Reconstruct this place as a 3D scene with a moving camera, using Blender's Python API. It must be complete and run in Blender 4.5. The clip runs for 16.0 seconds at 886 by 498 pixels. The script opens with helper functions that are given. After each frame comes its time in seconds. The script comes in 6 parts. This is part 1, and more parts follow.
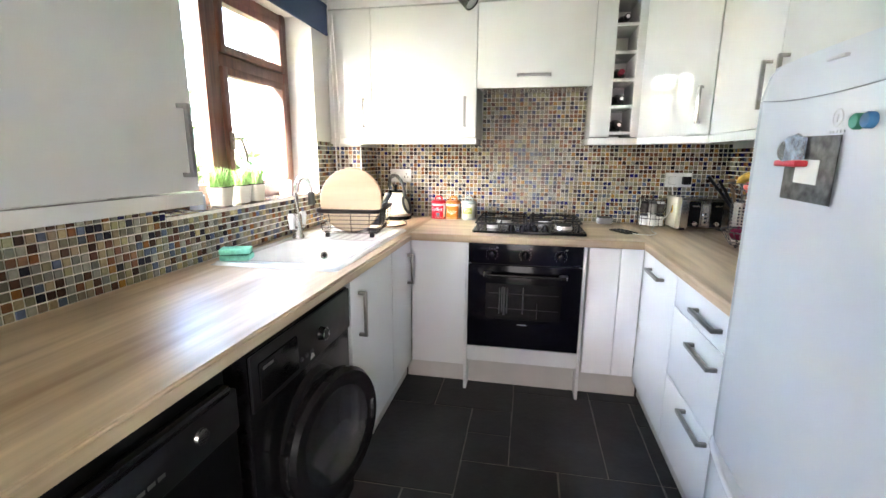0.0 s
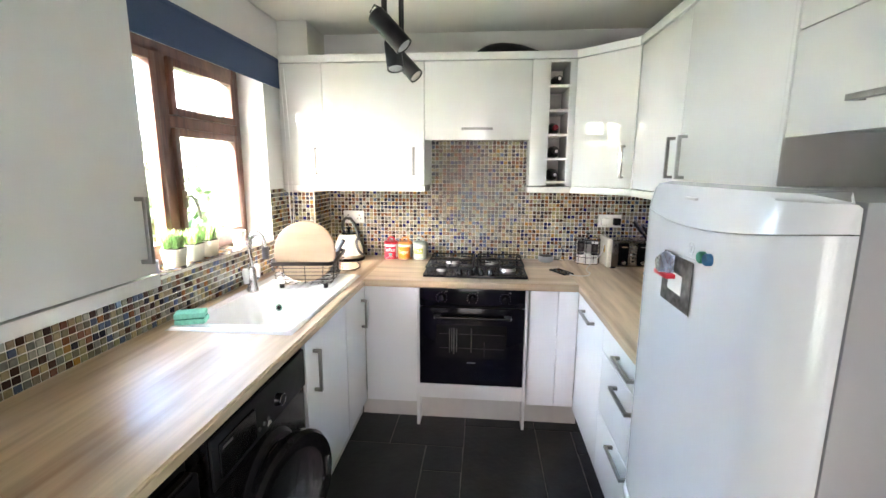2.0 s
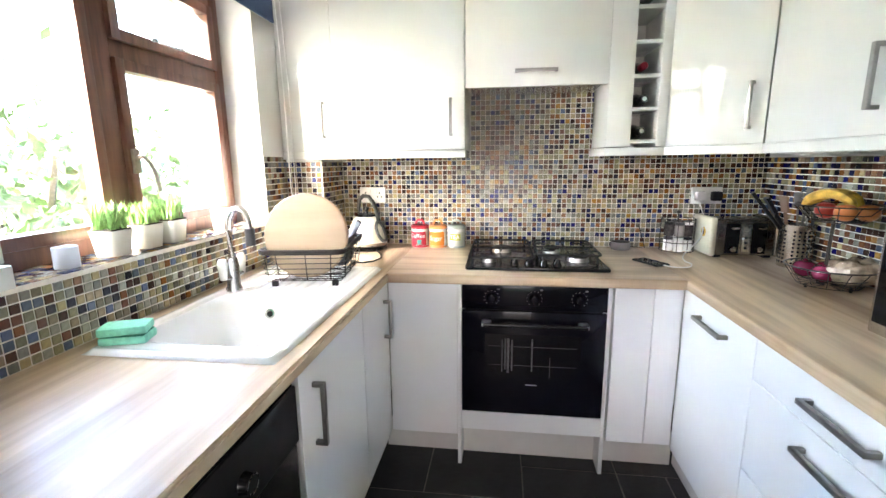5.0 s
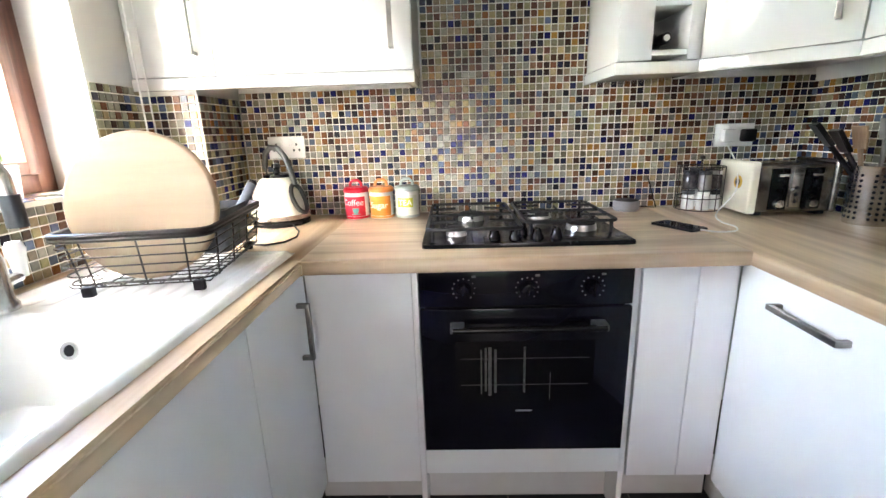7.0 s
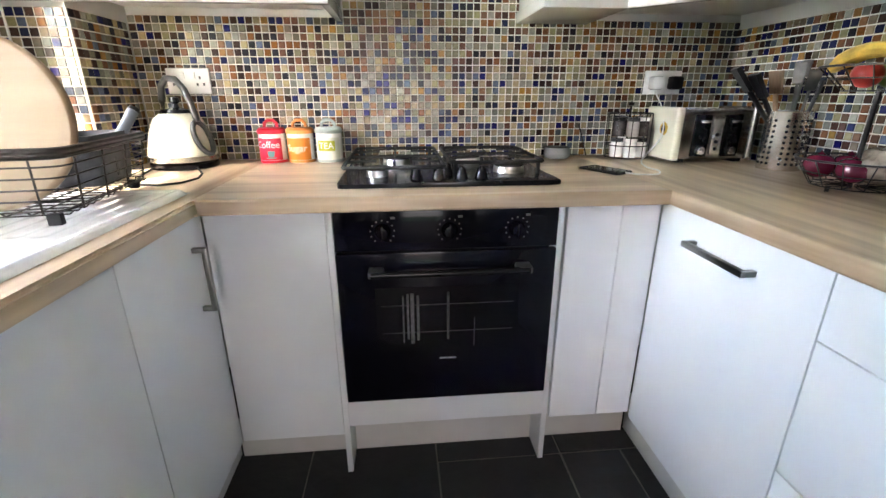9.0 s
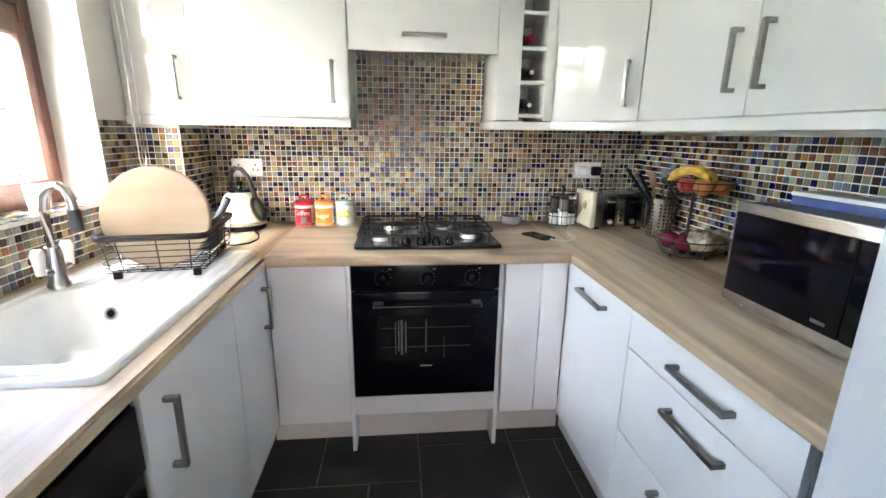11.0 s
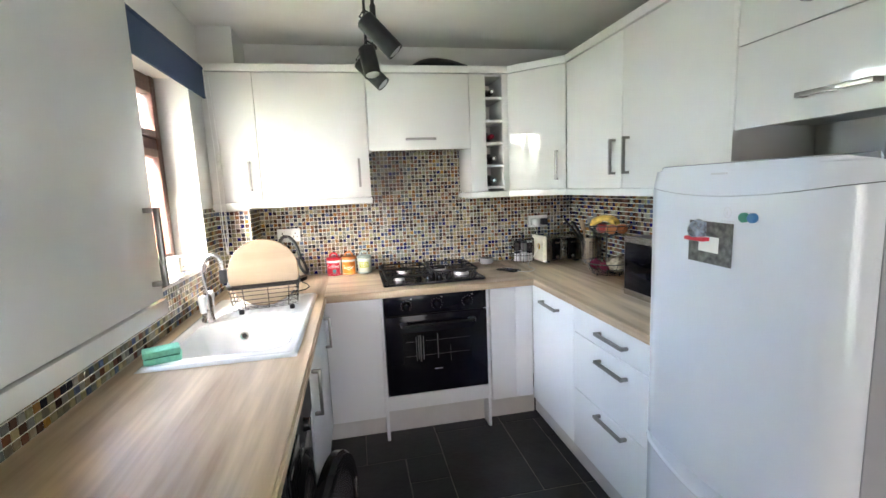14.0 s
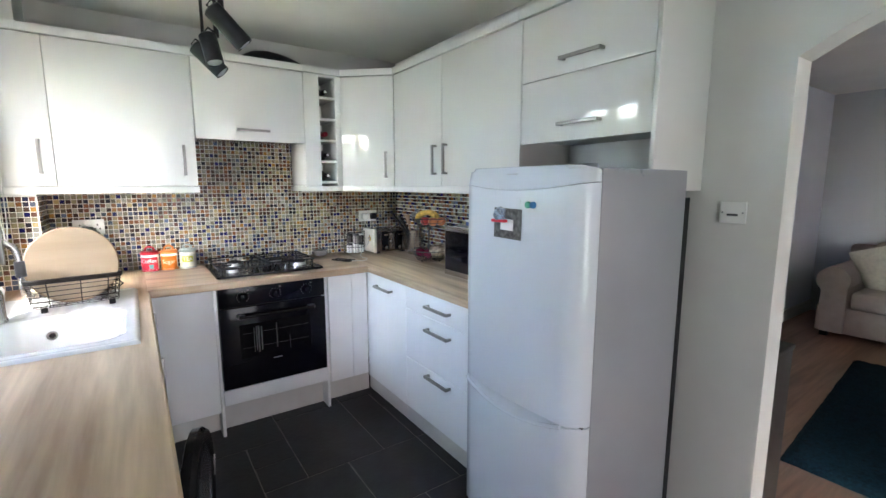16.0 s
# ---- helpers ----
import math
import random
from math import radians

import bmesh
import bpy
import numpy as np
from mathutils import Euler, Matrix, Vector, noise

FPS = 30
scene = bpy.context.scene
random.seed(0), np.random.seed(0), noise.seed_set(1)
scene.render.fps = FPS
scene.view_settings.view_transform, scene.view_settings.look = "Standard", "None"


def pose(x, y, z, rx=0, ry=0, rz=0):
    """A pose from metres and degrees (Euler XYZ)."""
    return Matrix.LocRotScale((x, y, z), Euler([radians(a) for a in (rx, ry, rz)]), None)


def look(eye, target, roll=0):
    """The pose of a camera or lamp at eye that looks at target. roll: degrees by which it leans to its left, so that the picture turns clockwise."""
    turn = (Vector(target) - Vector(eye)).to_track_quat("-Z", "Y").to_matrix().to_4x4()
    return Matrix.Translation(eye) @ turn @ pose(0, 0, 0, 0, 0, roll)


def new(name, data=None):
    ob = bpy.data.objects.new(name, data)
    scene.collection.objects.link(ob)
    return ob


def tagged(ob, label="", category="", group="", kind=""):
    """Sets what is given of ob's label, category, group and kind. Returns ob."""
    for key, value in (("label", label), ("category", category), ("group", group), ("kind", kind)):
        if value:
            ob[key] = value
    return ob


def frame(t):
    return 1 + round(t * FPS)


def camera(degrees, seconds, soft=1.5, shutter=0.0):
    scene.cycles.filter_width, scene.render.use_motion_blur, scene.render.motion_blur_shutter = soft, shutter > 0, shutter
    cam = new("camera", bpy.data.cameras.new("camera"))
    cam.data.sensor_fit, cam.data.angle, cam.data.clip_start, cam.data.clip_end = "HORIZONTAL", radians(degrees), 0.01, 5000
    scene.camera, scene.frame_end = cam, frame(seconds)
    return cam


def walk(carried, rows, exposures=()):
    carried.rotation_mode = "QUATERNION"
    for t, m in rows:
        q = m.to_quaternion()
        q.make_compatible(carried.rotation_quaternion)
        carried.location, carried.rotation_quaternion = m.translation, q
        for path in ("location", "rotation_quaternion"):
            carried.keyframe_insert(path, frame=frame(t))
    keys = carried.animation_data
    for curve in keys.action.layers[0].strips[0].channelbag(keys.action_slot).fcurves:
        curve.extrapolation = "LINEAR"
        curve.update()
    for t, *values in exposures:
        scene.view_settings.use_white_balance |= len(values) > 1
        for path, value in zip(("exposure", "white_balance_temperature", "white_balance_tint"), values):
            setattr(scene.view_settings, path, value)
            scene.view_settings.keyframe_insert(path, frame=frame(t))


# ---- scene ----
cam = camera(90.0, 16.0)
PATH = [
    (0, (0.0, -0.016, 1.306), (-0.364, 1.909, 0.902), 0.4),
    (0.5, (-0.012, -0.047, 1.356), (-0.227, 1.895, 0.927), 1.1),
    (1, (0.012, -0.081, 1.431), (-0.196, 1.866, 1.022), 0.7),
    (1.5, (0.043, -0.099, 1.474), (-0.146, 1.853, 1.08), 0.0),
    (2, (0.051, -0.11, 1.521), (-0.125, 1.85, 1.165), 0.3),
    (2.5, (0.041, -0.112, 1.547), (-0.144, 1.854, 1.23), 0.1),
    (3, (-0.004, -0.099, 1.543), (-0.182, 1.876, 1.28), 0.5),
    (3.5, (-0.028, -0.042, 1.511), (-0.204, 1.932, 1.248), 0.6),
    (4, (-0.037, 0.131, 1.463), (-0.225, 2.1, 1.165), 0.7),
    (4.2, (-0.045, 0.221, 1.438), (-0.258, 2.185, 1.128), 0.9),
    (6.3, (-0.278, 0.85, 1.303), (-0.57, 2.763, 0.8), -2.3),
    (6.5, (-0.256, 0.913, 1.295), (-0.507, 2.831, 0.786), -2.1),
    (7, (-0.192, 1.138, 1.234), (-0.248, 3.069, 0.716), -1.8),
    (7.5, (-0.158, 1.265, 1.172), (-0.142, 3.193, 0.641), -1.5),
    (8, (-0.125, 1.334, 1.102), (-0.034, 3.244, 0.516), -1.7),
    (8.5, (-0.115, 1.296, 1.1), (0.02, 3.184, 0.456), -0.9),
    (9, (-0.116, 1.189, 1.144), (0.057, 3.068, 0.481), -0.1),
    (9.5, (-0.121, 1.028, 1.216), (0.076, 2.911, 0.572), 0.4),
    (9.7, (-0.092, 0.947, 1.234), (0.08, 2.842, 0.617), 0.6),
    (11.8, (-0.142, 0.45, 1.441), (0.079, 2.389, 1.002), 0.8),
    (12, (-0.174, 0.393, 1.452), (0.058, 2.336, 1.036), 0.6),
    (12.5, (-0.257, 0.24, 1.452), (0.009, 2.185, 1.068), 0.2),
    (13, (-0.314, 0.101, 1.462), (-0.006, 2.047, 1.116), -0.4),
    (13.5, (-0.37, -0.021, 1.457), (-0.021, 1.924, 1.147), -1.8),
    (14, (-0.424, -0.127, 1.46), (-0.041, 1.817, 1.183), -2.4),
    (14.5, (-0.488, -0.177, 1.462), (-0.024, 1.75, 1.197), -1.8),
    (15, (-0.594, -0.225, 1.435), (0.141, 1.615, 1.164), -1.2),
    (15.5, (-0.631, -0.276, 1.427), (0.296, 1.475, 1.156), -0.5),
    (16, (-0.628, -0.326, 1.428), (0.5, 1.3, 1.141), -0.0),
]
walk(cam, [(t, look(eye, target, roll)) for t, eye, target, roll in PATH],
     [(0, 6.34, 6800, 11), (4.2, 6.4, 6800, 11), (6.5, 6.27, 6700, 10), (9.7, 6.07, 6700, 10), (12.5, 6.1, 6750, 11), (14.2, 6.01, 6600, 10), (16, 5.85, 6250, 10)])

# ---- light ----
world = bpy.data.worlds.new("sky")
scene.world = world
world.use_nodes = True
wn = world.node_tree.nodes
sky = wn.new("ShaderNodeTexSky")
sky.sky_type, sky.sun_disc = "NISHITA", False
SUN = Vector((0.6, 1.0, -1.0)).normalized()
sky.dust_density = 1.8
sky.sun_elevation = math.asin(-SUN.z)
sky.sun_rotation = math.atan2(-SUN.x, -SUN.y)
wn["Background"].inputs["Strength"].default_value = 0.15
world.node_tree.links.new(sky.outputs[0], wn["Background"].inputs["Color"])
sun = new("sun", bpy.data.lights.new("sun", "SUN"))
sun.data.energy, sun.data.angle, sun.data.color = 0.9, radians(2.0), (1.0, 0.95, 0.88)
sun.matrix_world = look((0, 0, 0), SUN)
# added fill lamp by the unseen rear opening, for daylight from behind the walker
rear_fill = new("door_daylight", bpy.data.lights.new("door_daylight", "AREA"))
rear_fill.data.shape, rear_fill.data.size, rear_fill.data.size_y, rear_fill.data.energy = "RECTANGLE", 0.86, 1.3, 0.33
rear_fill.data.color = (0.93, 0.97, 1.0)
rear_fill.matrix_world = look((-0.15, -2.05, 0.95), (-0.15, 0.0, 0.1))

# ---- materials ----


def material(name, colour, rough=0.5, metal=0.0, coat=0.0, vary=0.0, scale=20.0, bump=0.0, bscale=200.0, **extra):
    """A surface with a two-scale variation of colour and roughness and a fine relief."""
    m = bpy.data.materials.new(name)
    m.use_nodes = True
    n, l = m.node_tree.nodes, m.node_tree.links
    b = n["Principled BSDF"]
    b.inputs["Base Color"].default_value = (*colour, 1)
    b.inputs["Roughness"].default_value = rough
    b.inputs["Metallic"].default_value = metal
    b.inputs["Coat Weight"].default_value = coat
    b.inputs["Coat Roughness"].default_value = 0.05
    for key, value in extra.items():
        b.inputs[key.replace("_", " ")].default_value = value
    tc = n.new("ShaderNodeTexCoord")
    if vary:
        big = n.new("ShaderNodeTexNoise")
        big.inputs["Scale"].default_value, big.inputs["Detail"].default_value = scale, 6
        l.new(tc.outputs["Object"], big.inputs["Vector"])
        ramp = n.new("ShaderNodeMapRange")
        ramp.inputs[1].default_value, ramp.inputs[2].default_value = 0.3, 0.7
        ramp.inputs[3].default_value, ramp.inputs[4].default_value = 1 - vary, 1 + vary
        l.new(big.outputs["Fac"], ramp.inputs[0])
        mul = n.new("ShaderNodeVectorMath")
        mul.operation = "SCALE"
        mul.inputs[0].default_value = colour
        l.new(ramp.outputs[0], mul.inputs["Scale"])
        l.new(mul.outputs[0], b.inputs["Base Color"])
        r2 = n.new("ShaderNodeMapRange")
        r2.inputs[3].default_value, r2.inputs[4].default_value = max(rough - 0.06, 0.02), min(rough + 0.06, 1)
        l.new(big.outputs["Fac"], r2.inputs[0])
        l.new(r2.outputs[0], b.inputs["Roughness"])
    if bump:
        fine = n.new("ShaderNodeTexNoise")
        fine.inputs["Scale"].default_value, fine.inputs["Detail"].default_value = bscale, 4
        l.new(tc.outputs["Object"], fine.inputs["Vector"])
        bp = n.new("ShaderNodeBump")
        bp.inputs["Strength"].default_value, bp.inputs["Distance"].default_value = bump, 0.002
        l.new(fine.outputs["Fac"], bp.inputs["Height"])
        l.new(bp.outputs[0], b.inputs["Normal"])
    return m


def wood(name, light, dark, along, rough=0.35, bands=9.0, line=0.55, gloss=0.5, span=(0.55, 0.95)):
    """Grained wood whose grain runs along axis 0, 1 or 2 of the mesh."""
    m = bpy.data.materials.new(name)
    m.use_nodes = True
    n, l = m.node_tree.nodes, m.node_tree.links
    b = n["Principled BSDF"]
    tc, mp = n.new("ShaderNodeTexCoord"), n.new("ShaderNodeMapping")
    sc = [bands, bands, bands]
    sc[along] = bands * 0.07
    mp.inputs["Scale"].default_value = sc
    l.new(tc.outputs["Object"], mp.inputs["Vector"])
    broad, fine = n.new("ShaderNodeTexNoise"), n.new("ShaderNodeTexNoise")
    broad.inputs["Scale"].default_value, broad.inputs["Detail"].default_value, broad.inputs["Distortion"].default_value = 1.0, 5, 1.2
    fine.inputs["Scale"].default_value, fine.inputs["Detail"].default_value = 7.0, 8
    l.new(mp.outputs[0], broad.inputs["Vector"])
    l.new(mp.outputs[0], fine.inputs["Vector"])
    mix = n.new("ShaderNodeMath")
    mix.operation = "MULTIPLY_ADD"
    mix.inputs[1].default_value = line
    l.new(fine.outputs["Fac"], mix.inputs[0])
    l.new(broad.outputs["Fac"], mix.inputs[2])
    ramp = n.new("ShaderNodeValToRGB")
    e = ramp.color_ramp.elements
    e[0].position, e[0].color = span[0], (*dark, 1)
    e[1].position, e[1].color = span[1], (*light, 1)
    l.new(mix.outputs[0], ramp.inputs[0])
    l.new(ramp.outputs[0], b.inputs["Base Color"])
    b.inputs["Roughness"].default_value, b.inputs["Specular IOR Level"].default_value = rough, gloss
    bp = n.new("ShaderNodeBump")
    bp.inputs["Strength"].default_value, bp.inputs["Distance"].default_value = 0.04, 0.001
    l.new(fine.outputs["Fac"], bp.inputs["Height"])
    l.new(bp.outputs[0], b.inputs["Normal"])
    return m


def glazed(name, colour, rough=0.24):
    """A small glazed piece; each piece differs a little."""
    m = bpy.data.materials.new(name)
    m.use_nodes = True
    n, l = m.node_tree.nodes, m.node_tree.links
    b = n["Principled BSDF"]
    info, geo = n.new("ShaderNodeObjectInfo"), n.new("ShaderNodeNewGeometry")
    add = n.new("ShaderNodeMath")
    l.new(info.outputs["Random"], add.inputs[0])
    l.new(geo.outputs["Random Per Island"], add.inputs[1])
    frac = n.new("ShaderNodeMath")
    frac.operation = "FRACT"
    l.new(add.outputs[0], frac.inputs[0])
    hsv = n.new("ShaderNodeHueSaturation")
    hsv.inputs["Color"].default_value = (*colour, 1)
    for key, low, high in (("Value", 0.58, 1.24), ("Saturation", 0.8, 1.2), ("Hue", 0.485, 0.515)):
        r = n.new("ShaderNodeMapRange")
        r.inputs[3].default_value, r.inputs[4].default_value = low, high
        l.new(frac.outputs[0], r.inputs[0])
        l.new(r.outputs[0], hsv.inputs[key])
    tc, ns, mx = n.new("ShaderNodeTexCoord"), n.new("ShaderNodeTexNoise"), n.new("ShaderNodeMixRGB")
    ns.inputs["Scale"].default_value, ns.inputs["Detail"].default_value = 90, 3
    l.new(tc.outputs["Object"], ns.inputs["Vector"])
    mx.blend_type, mx.inputs[0].default_value = "OVERLAY", 0.35
    l.new(hsv.outputs[0], mx.inputs[1])
    l.new(ns.outputs["Fac"], mx.inputs[2])
    l.new(mx.outputs[0], b.inputs["Base Color"])
    b.inputs["Roughness"].default_value, b.inputs["Specular IOR Level"].default_value = rough, 0.28
    return m


# upper gloss toned down and lower fronts lightened, for light falling stronger low down
GLOSS_DIMMED = material("white_gloss_dimmed", (0.7, 0.7, 0.675), 0.055, coat=0.0, vary=0.015, scale=3, Specular_IOR_Level=0.5)
FRONT_LIGHTENED = material("white_satin_lightened", (0.82, 0.83, 0.845), 0.3, coat=0.1, vary=0.015, scale=3)
WHITE_CARCASS = material("white_melamine", (0.74, 0.74, 0.72), 0.4, vary=0.02, scale=8)
PLINTH = material("pale_plinth_board", (0.62, 0.61, 0.59), 0.45, vary=0.05, scale=9)
PAINT = material("matt_wall_paint", (0.65, 0.645, 0.62), 0.85, vary=0.03, scale=2.5, bump=0.15, bscale=120)
CEILING = material("ceiling_paint", (0.73, 0.72, 0.68), 0.9, vary=0.05, scale=2, bump=0.2, bscale=90)
NICKEL = material("brushed_nickel", (0.3, 0.29, 0.28), 0.32, 1.0, vary=0.1, scale=60)
CHROME = material("chrome", (0.75, 0.75, 0.76), 0.1, 1.0)
STEEL = material("stainless_steel", (0.62, 0.61, 0.6), 0.25, 1.0, vary=0.08, scale=40)
BLACK_GLASS = material("black_oven_glass", (0.004, 0.004, 0.007), 0.09, Specular_IOR_Level=0.18)
BLACK_GLOSS = material("black_gloss_enamel", (0.009, 0.009, 0.01), 0.18, vary=0.2, scale=30, Specular_IOR_Level=0.28)
BLACK_MATT = material("black_plastic", (0.009, 0.009, 0.0105), 0.45, vary=0.15, scale=30, bump=0.1, Specular_IOR_Level=0.3)
DARK_GREY = material("charcoal_plastic", (0.05, 0.052, 0.058), 0.4, vary=0.1, scale=30)
IRON = material("cast_iron", (0.012, 0.012, 0.012), 0.55, vary=0.3, scale=60, bump=0.5)
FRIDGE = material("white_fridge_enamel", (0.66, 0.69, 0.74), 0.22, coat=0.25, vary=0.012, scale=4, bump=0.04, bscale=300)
# the white enamel again, darkened for the shade on the fridge's sides
FRIDGE_SHADED = material("shaded_white_fridge_side", (0.31, 0.32, 0.345), 0.3, vary=0.04, scale=3, bump=0.1, bscale=250)
CERAMIC = material("white_ceramic", (0.82, 0.82, 0.8), 0.14, coat=0.3, vary=0.02, scale=15)
GROUT = material("pale_grout", (0.72, 0.68, 0.6), 0.9, vary=0.1, scale=50, bump=0.3)
FRAME_BROWN = wood("brown_window_wood", (0.17, 0.07, 0.045), (0.075, 0.03, 0.022), 2, 0.35, 14)
TOP_Y = wood("oak_worktop_long", (0.78, 0.61, 0.42), (0.29, 0.175, 0.09), 1, 0.44, 4.5, line=0.36, gloss=0.75, span=(0.48, 0.84))
TOP_X = wood("oak_worktop_cross", (0.62, 0.48, 0.335), (0.29, 0.19, 0.11), 0, 0.38, 5, gloss=0.75)
BEECH = wood("pale_beech_board", (0.4, 0.305, 0.205), (0.33, 0.245, 0.16), 0, 0.5, 6)
BLUE_FABRIC = material("navy_blind_fabric", (0.035, 0.06, 0.13), 0.9, vary=0.08, scale=120, bump=0.4, bscale=500)
SLATE = material("black_slate", (0.02, 0.02, 0.022), 0.42, vary=0.35, scale=6, bump=0.7, bscale=35, Specular_IOR_Level=0.28)
FLOOR_GROUT = material("grey_floor_grout", (0.15, 0.14, 0.125), 0.9, vary=0.35, scale=12, bump=0.3)
LAMINATE = wood("walnut_floor_boards", (0.25, 0.15, 0.1), (0.12, 0.068, 0.045), 0, 0.4, 6)
GLASS = material("window_glass", (1, 1, 1), 0.0, Transmission_Weight=1.0, IOR=1.45)
CLEAR = material("clear_plastic", (0.9, 0.93, 0.95), 0.06, Transmission_Weight=0.9, IOR=1.3)
# carcass board with the shadow of the niches put into its colour
SHADOW_CARCASS = material("shadowed_niche_board", (0.5, 0.48, 0.45), 0.5, vary=0.04, scale=8)

# ---- building helpers ----


def box(bm, x0, x1, y0, y1, z0, z1, bevel=0.0, seg=2):
    m = Matrix.LocRotScale(((x0 + x1) / 2, (y0 + y1) / 2, (z0 + z1) / 2), None, (abs(x1 - x0), abs(y1 - y0), abs(z1 - z0)))
    made = bmesh.ops.create_cube(bm, size=1, matrix=m)["verts"]
    if bevel:
        edges = list({e for v in made for e in v.link_edges})
        bmesh.ops.bevel(bm, geom=edges, offset=bevel, segments=seg, profile=0.6, affect="EDGES")
    return bm


def slab(*a, **k):
    return box(bmesh.new(), *a, **k)


def rod(bm, a, b, r, r2=None, seg=10):
    """A round bar from a to b."""
    a, b = Vector(a), Vector(b)
    m = Matrix.Translation((a + b) / 2) @ (b - a).to_track_quat("Z", "Y").to_matrix().to_4x4()
    bmesh.ops.create_cone(bm, cap_ends=True, segments=seg, radius1=r, radius2=r if r2 is None else r2, depth=(b - a).length, matrix=m)
    return bm


def wire(bm, points, r, seg=6, closed=False):
    """A bent wire or tube along points."""
    pts = [Vector(p) for p in points]
    rings, count = [], len(pts)
    for i, p in enumerate(pts):
        before = pts[(i - 1) % count] if closed or i else p
        after = pts[(i + 1) % count] if closed or i < count - 1 else p
        q = (after - before).to_track_quat("Z", "Y")
        rings.append([bm.verts.new(p + q @ Vector((r * math.cos(2 * math.pi * k / seg), r * math.sin(2 * math.pi * k / seg), 0))) for k in range(seg)])
    for i in range(count if closed else count - 1):
        one, two = rings[i], rings[(i + 1) % count]
        for k in range(seg):
            bm.faces.new((one[k], one[(k + 1) % seg], two[(k + 1) % seg], two[k]))
    if not closed:
        bm.faces.new(rings[0][::-1])
        bm.faces.new(rings[-1])
    return bm


def lathe(bm, profile, seg=32, at=(0, 0, 0)):
    """A turned body from (radius, height) pairs round the z axis."""
    o, rings = Vector(at), []
    for r, z in profile:
        if r < 1e-5:
            rings.append([bm.verts.new(o + Vector((0, 0, z)))])
        else:
            rings.append([bm.verts.new(o + Vector((r * math.cos(2 * math.pi * k / seg), r * math.sin(2 * math.pi * k / seg), z))) for k in range(seg)])
    for one, two in zip(rings, rings[1:]):
        for k in range(seg):
            a, b, c, d = one[k % len(one)], one[(k + 1) % len(one)], two[(k + 1) % len(two)], two[k % len(two)]
            face = [v for i, v in enumerate((a, b, c, d)) if v not in (a, b, c, d)[:i]]
            if len(face) > 2:
                bm.faces.new(face)
    return bm


def prism(bm, outline, z0, z1):
    """An upright body over an outline of (x, y) points."""
    low, high = [bm.verts.new((x, y, z0)) for x, y in outline], [bm.verts.new((x, y, z1)) for x, y in outline]
    bm.faces.new(low[::-1])
    bm.faces.new(high)
    for k in range(len(outline)):
        j = (k + 1) % len(outline)
        bm.faces.new((low[k], low[j], high[j], high[k]))
    return bm


def rounded(x0, x1, y0, y1, r, n=6):
    """The outline of a rectangle with round corners, counter-clockwise."""
    pts = []
    for cx, cy, a in ((x1 - r, y1 - r, 0), (x0 + r, y1 - r, 90), (x0 + r, y0 + r, 180), (x1 - r, y0 + r, 270)):
        pts += [(cx + r * math.cos(radians(a + 90 * k / n)), cy + r * math.sin(radians(a + 90 * k / n))) for k in range(n + 1)]
    return pts


def smooth(bm, angle=40):
    for f in bm.faces:
        f.smooth = True
    for e in bm.edges:
        if len(e.link_faces) == 2 and e.calc_face_angle(0) > radians(angle):
            e.smooth = False
    return bm


def mesh_of(name, bm, mat):
    bmesh.ops.recalc_face_normals(bm, faces=bm.faces)
    smooth(bm)
    me = bpy.data.meshes.new(name)
    bm.to_mesh(me)
    bm.free()
    for m in mat if isinstance(mat, (list, tuple)) else [mat]:
        me.materials.append(m)
    return me


def part(name, bm, mat, parent, label=""):
    ob = new(name, mesh_of(name, bm, mat))
    ob.parent = parent
    return tagged(ob, label)


def solid(name, bm, mat, label, category, at=(0, 0, 0), rz=0, group="", kind=""):
    """A top-level thing that is one mesh."""
    ob = new(name, mesh_of(name, bm, mat))
    ob.matrix_basis = pose(*at, 0, 0, rz)
    return tagged(ob, label, category, group, kind)


def thing(name, label, category, at=(0, 0, 0), rz=0, group="", kind=""):
    """An Empty at the base of a thing with parts."""
    ob = new(name)
    ob.empty_display_size = 0.05
    ob.matrix_basis = pose(*at, 0, 0, rz)
    return tagged(ob, label, category, group, kind)


# ---- plan, in metres ----
LEFT, RIGHT, BACK, REAR, TOP = -1.21, 1.18, 2.95, -2.3, 2.39
COUNTER, UNDER = 0.908, 0.870
WALL_BOTTOM, WALL_TOP = 1.382, 2.185
WIN_Y0, WIN_Y1, WIN_Z0, WIN_Z1 = 1.28, 2.43, 1.085, 2.06

# ---- structure ----


def structure(name, bm, mat, label, category):
    return solid(name, bm, mat, label, category, kind="structure")


floor_slab = structure("floor", slab(LEFT - 0.3, RIGHT + 0.12, REAR - 0.1, BACK + 0.1, -0.12, -0.003), FLOOR_GROUT, "dark slate tiled kitchen floor with thin grey grout", "floor")
structure("ceiling", slab(LEFT - 0.3, RIGHT + 0.12, REAR - 0.1, BACK + 0.1, TOP, TOP + 0.1), CEILING, "off-white painted plaster ceiling over the kitchen", "ceiling")
wall_back = structure("wall_back", slab(LEFT - 0.3, RIGHT + 0.12, BACK, BACK + 0.1, 0, TOP), PAINT, "off-white kitchen wall with mosaic tiles above the hob", "wall")
wb = bmesh.new()
box(wb, LEFT - 0.3, LEFT, REAR, WIN_Y0, 0, TOP)
box(wb, LEFT - 0.3, LEFT, WIN_Y1, BACK, 0, TOP)
box(wb, LEFT - 0.3, LEFT, WIN_Y0, WIN_Y1, 0, WIN_Z0)
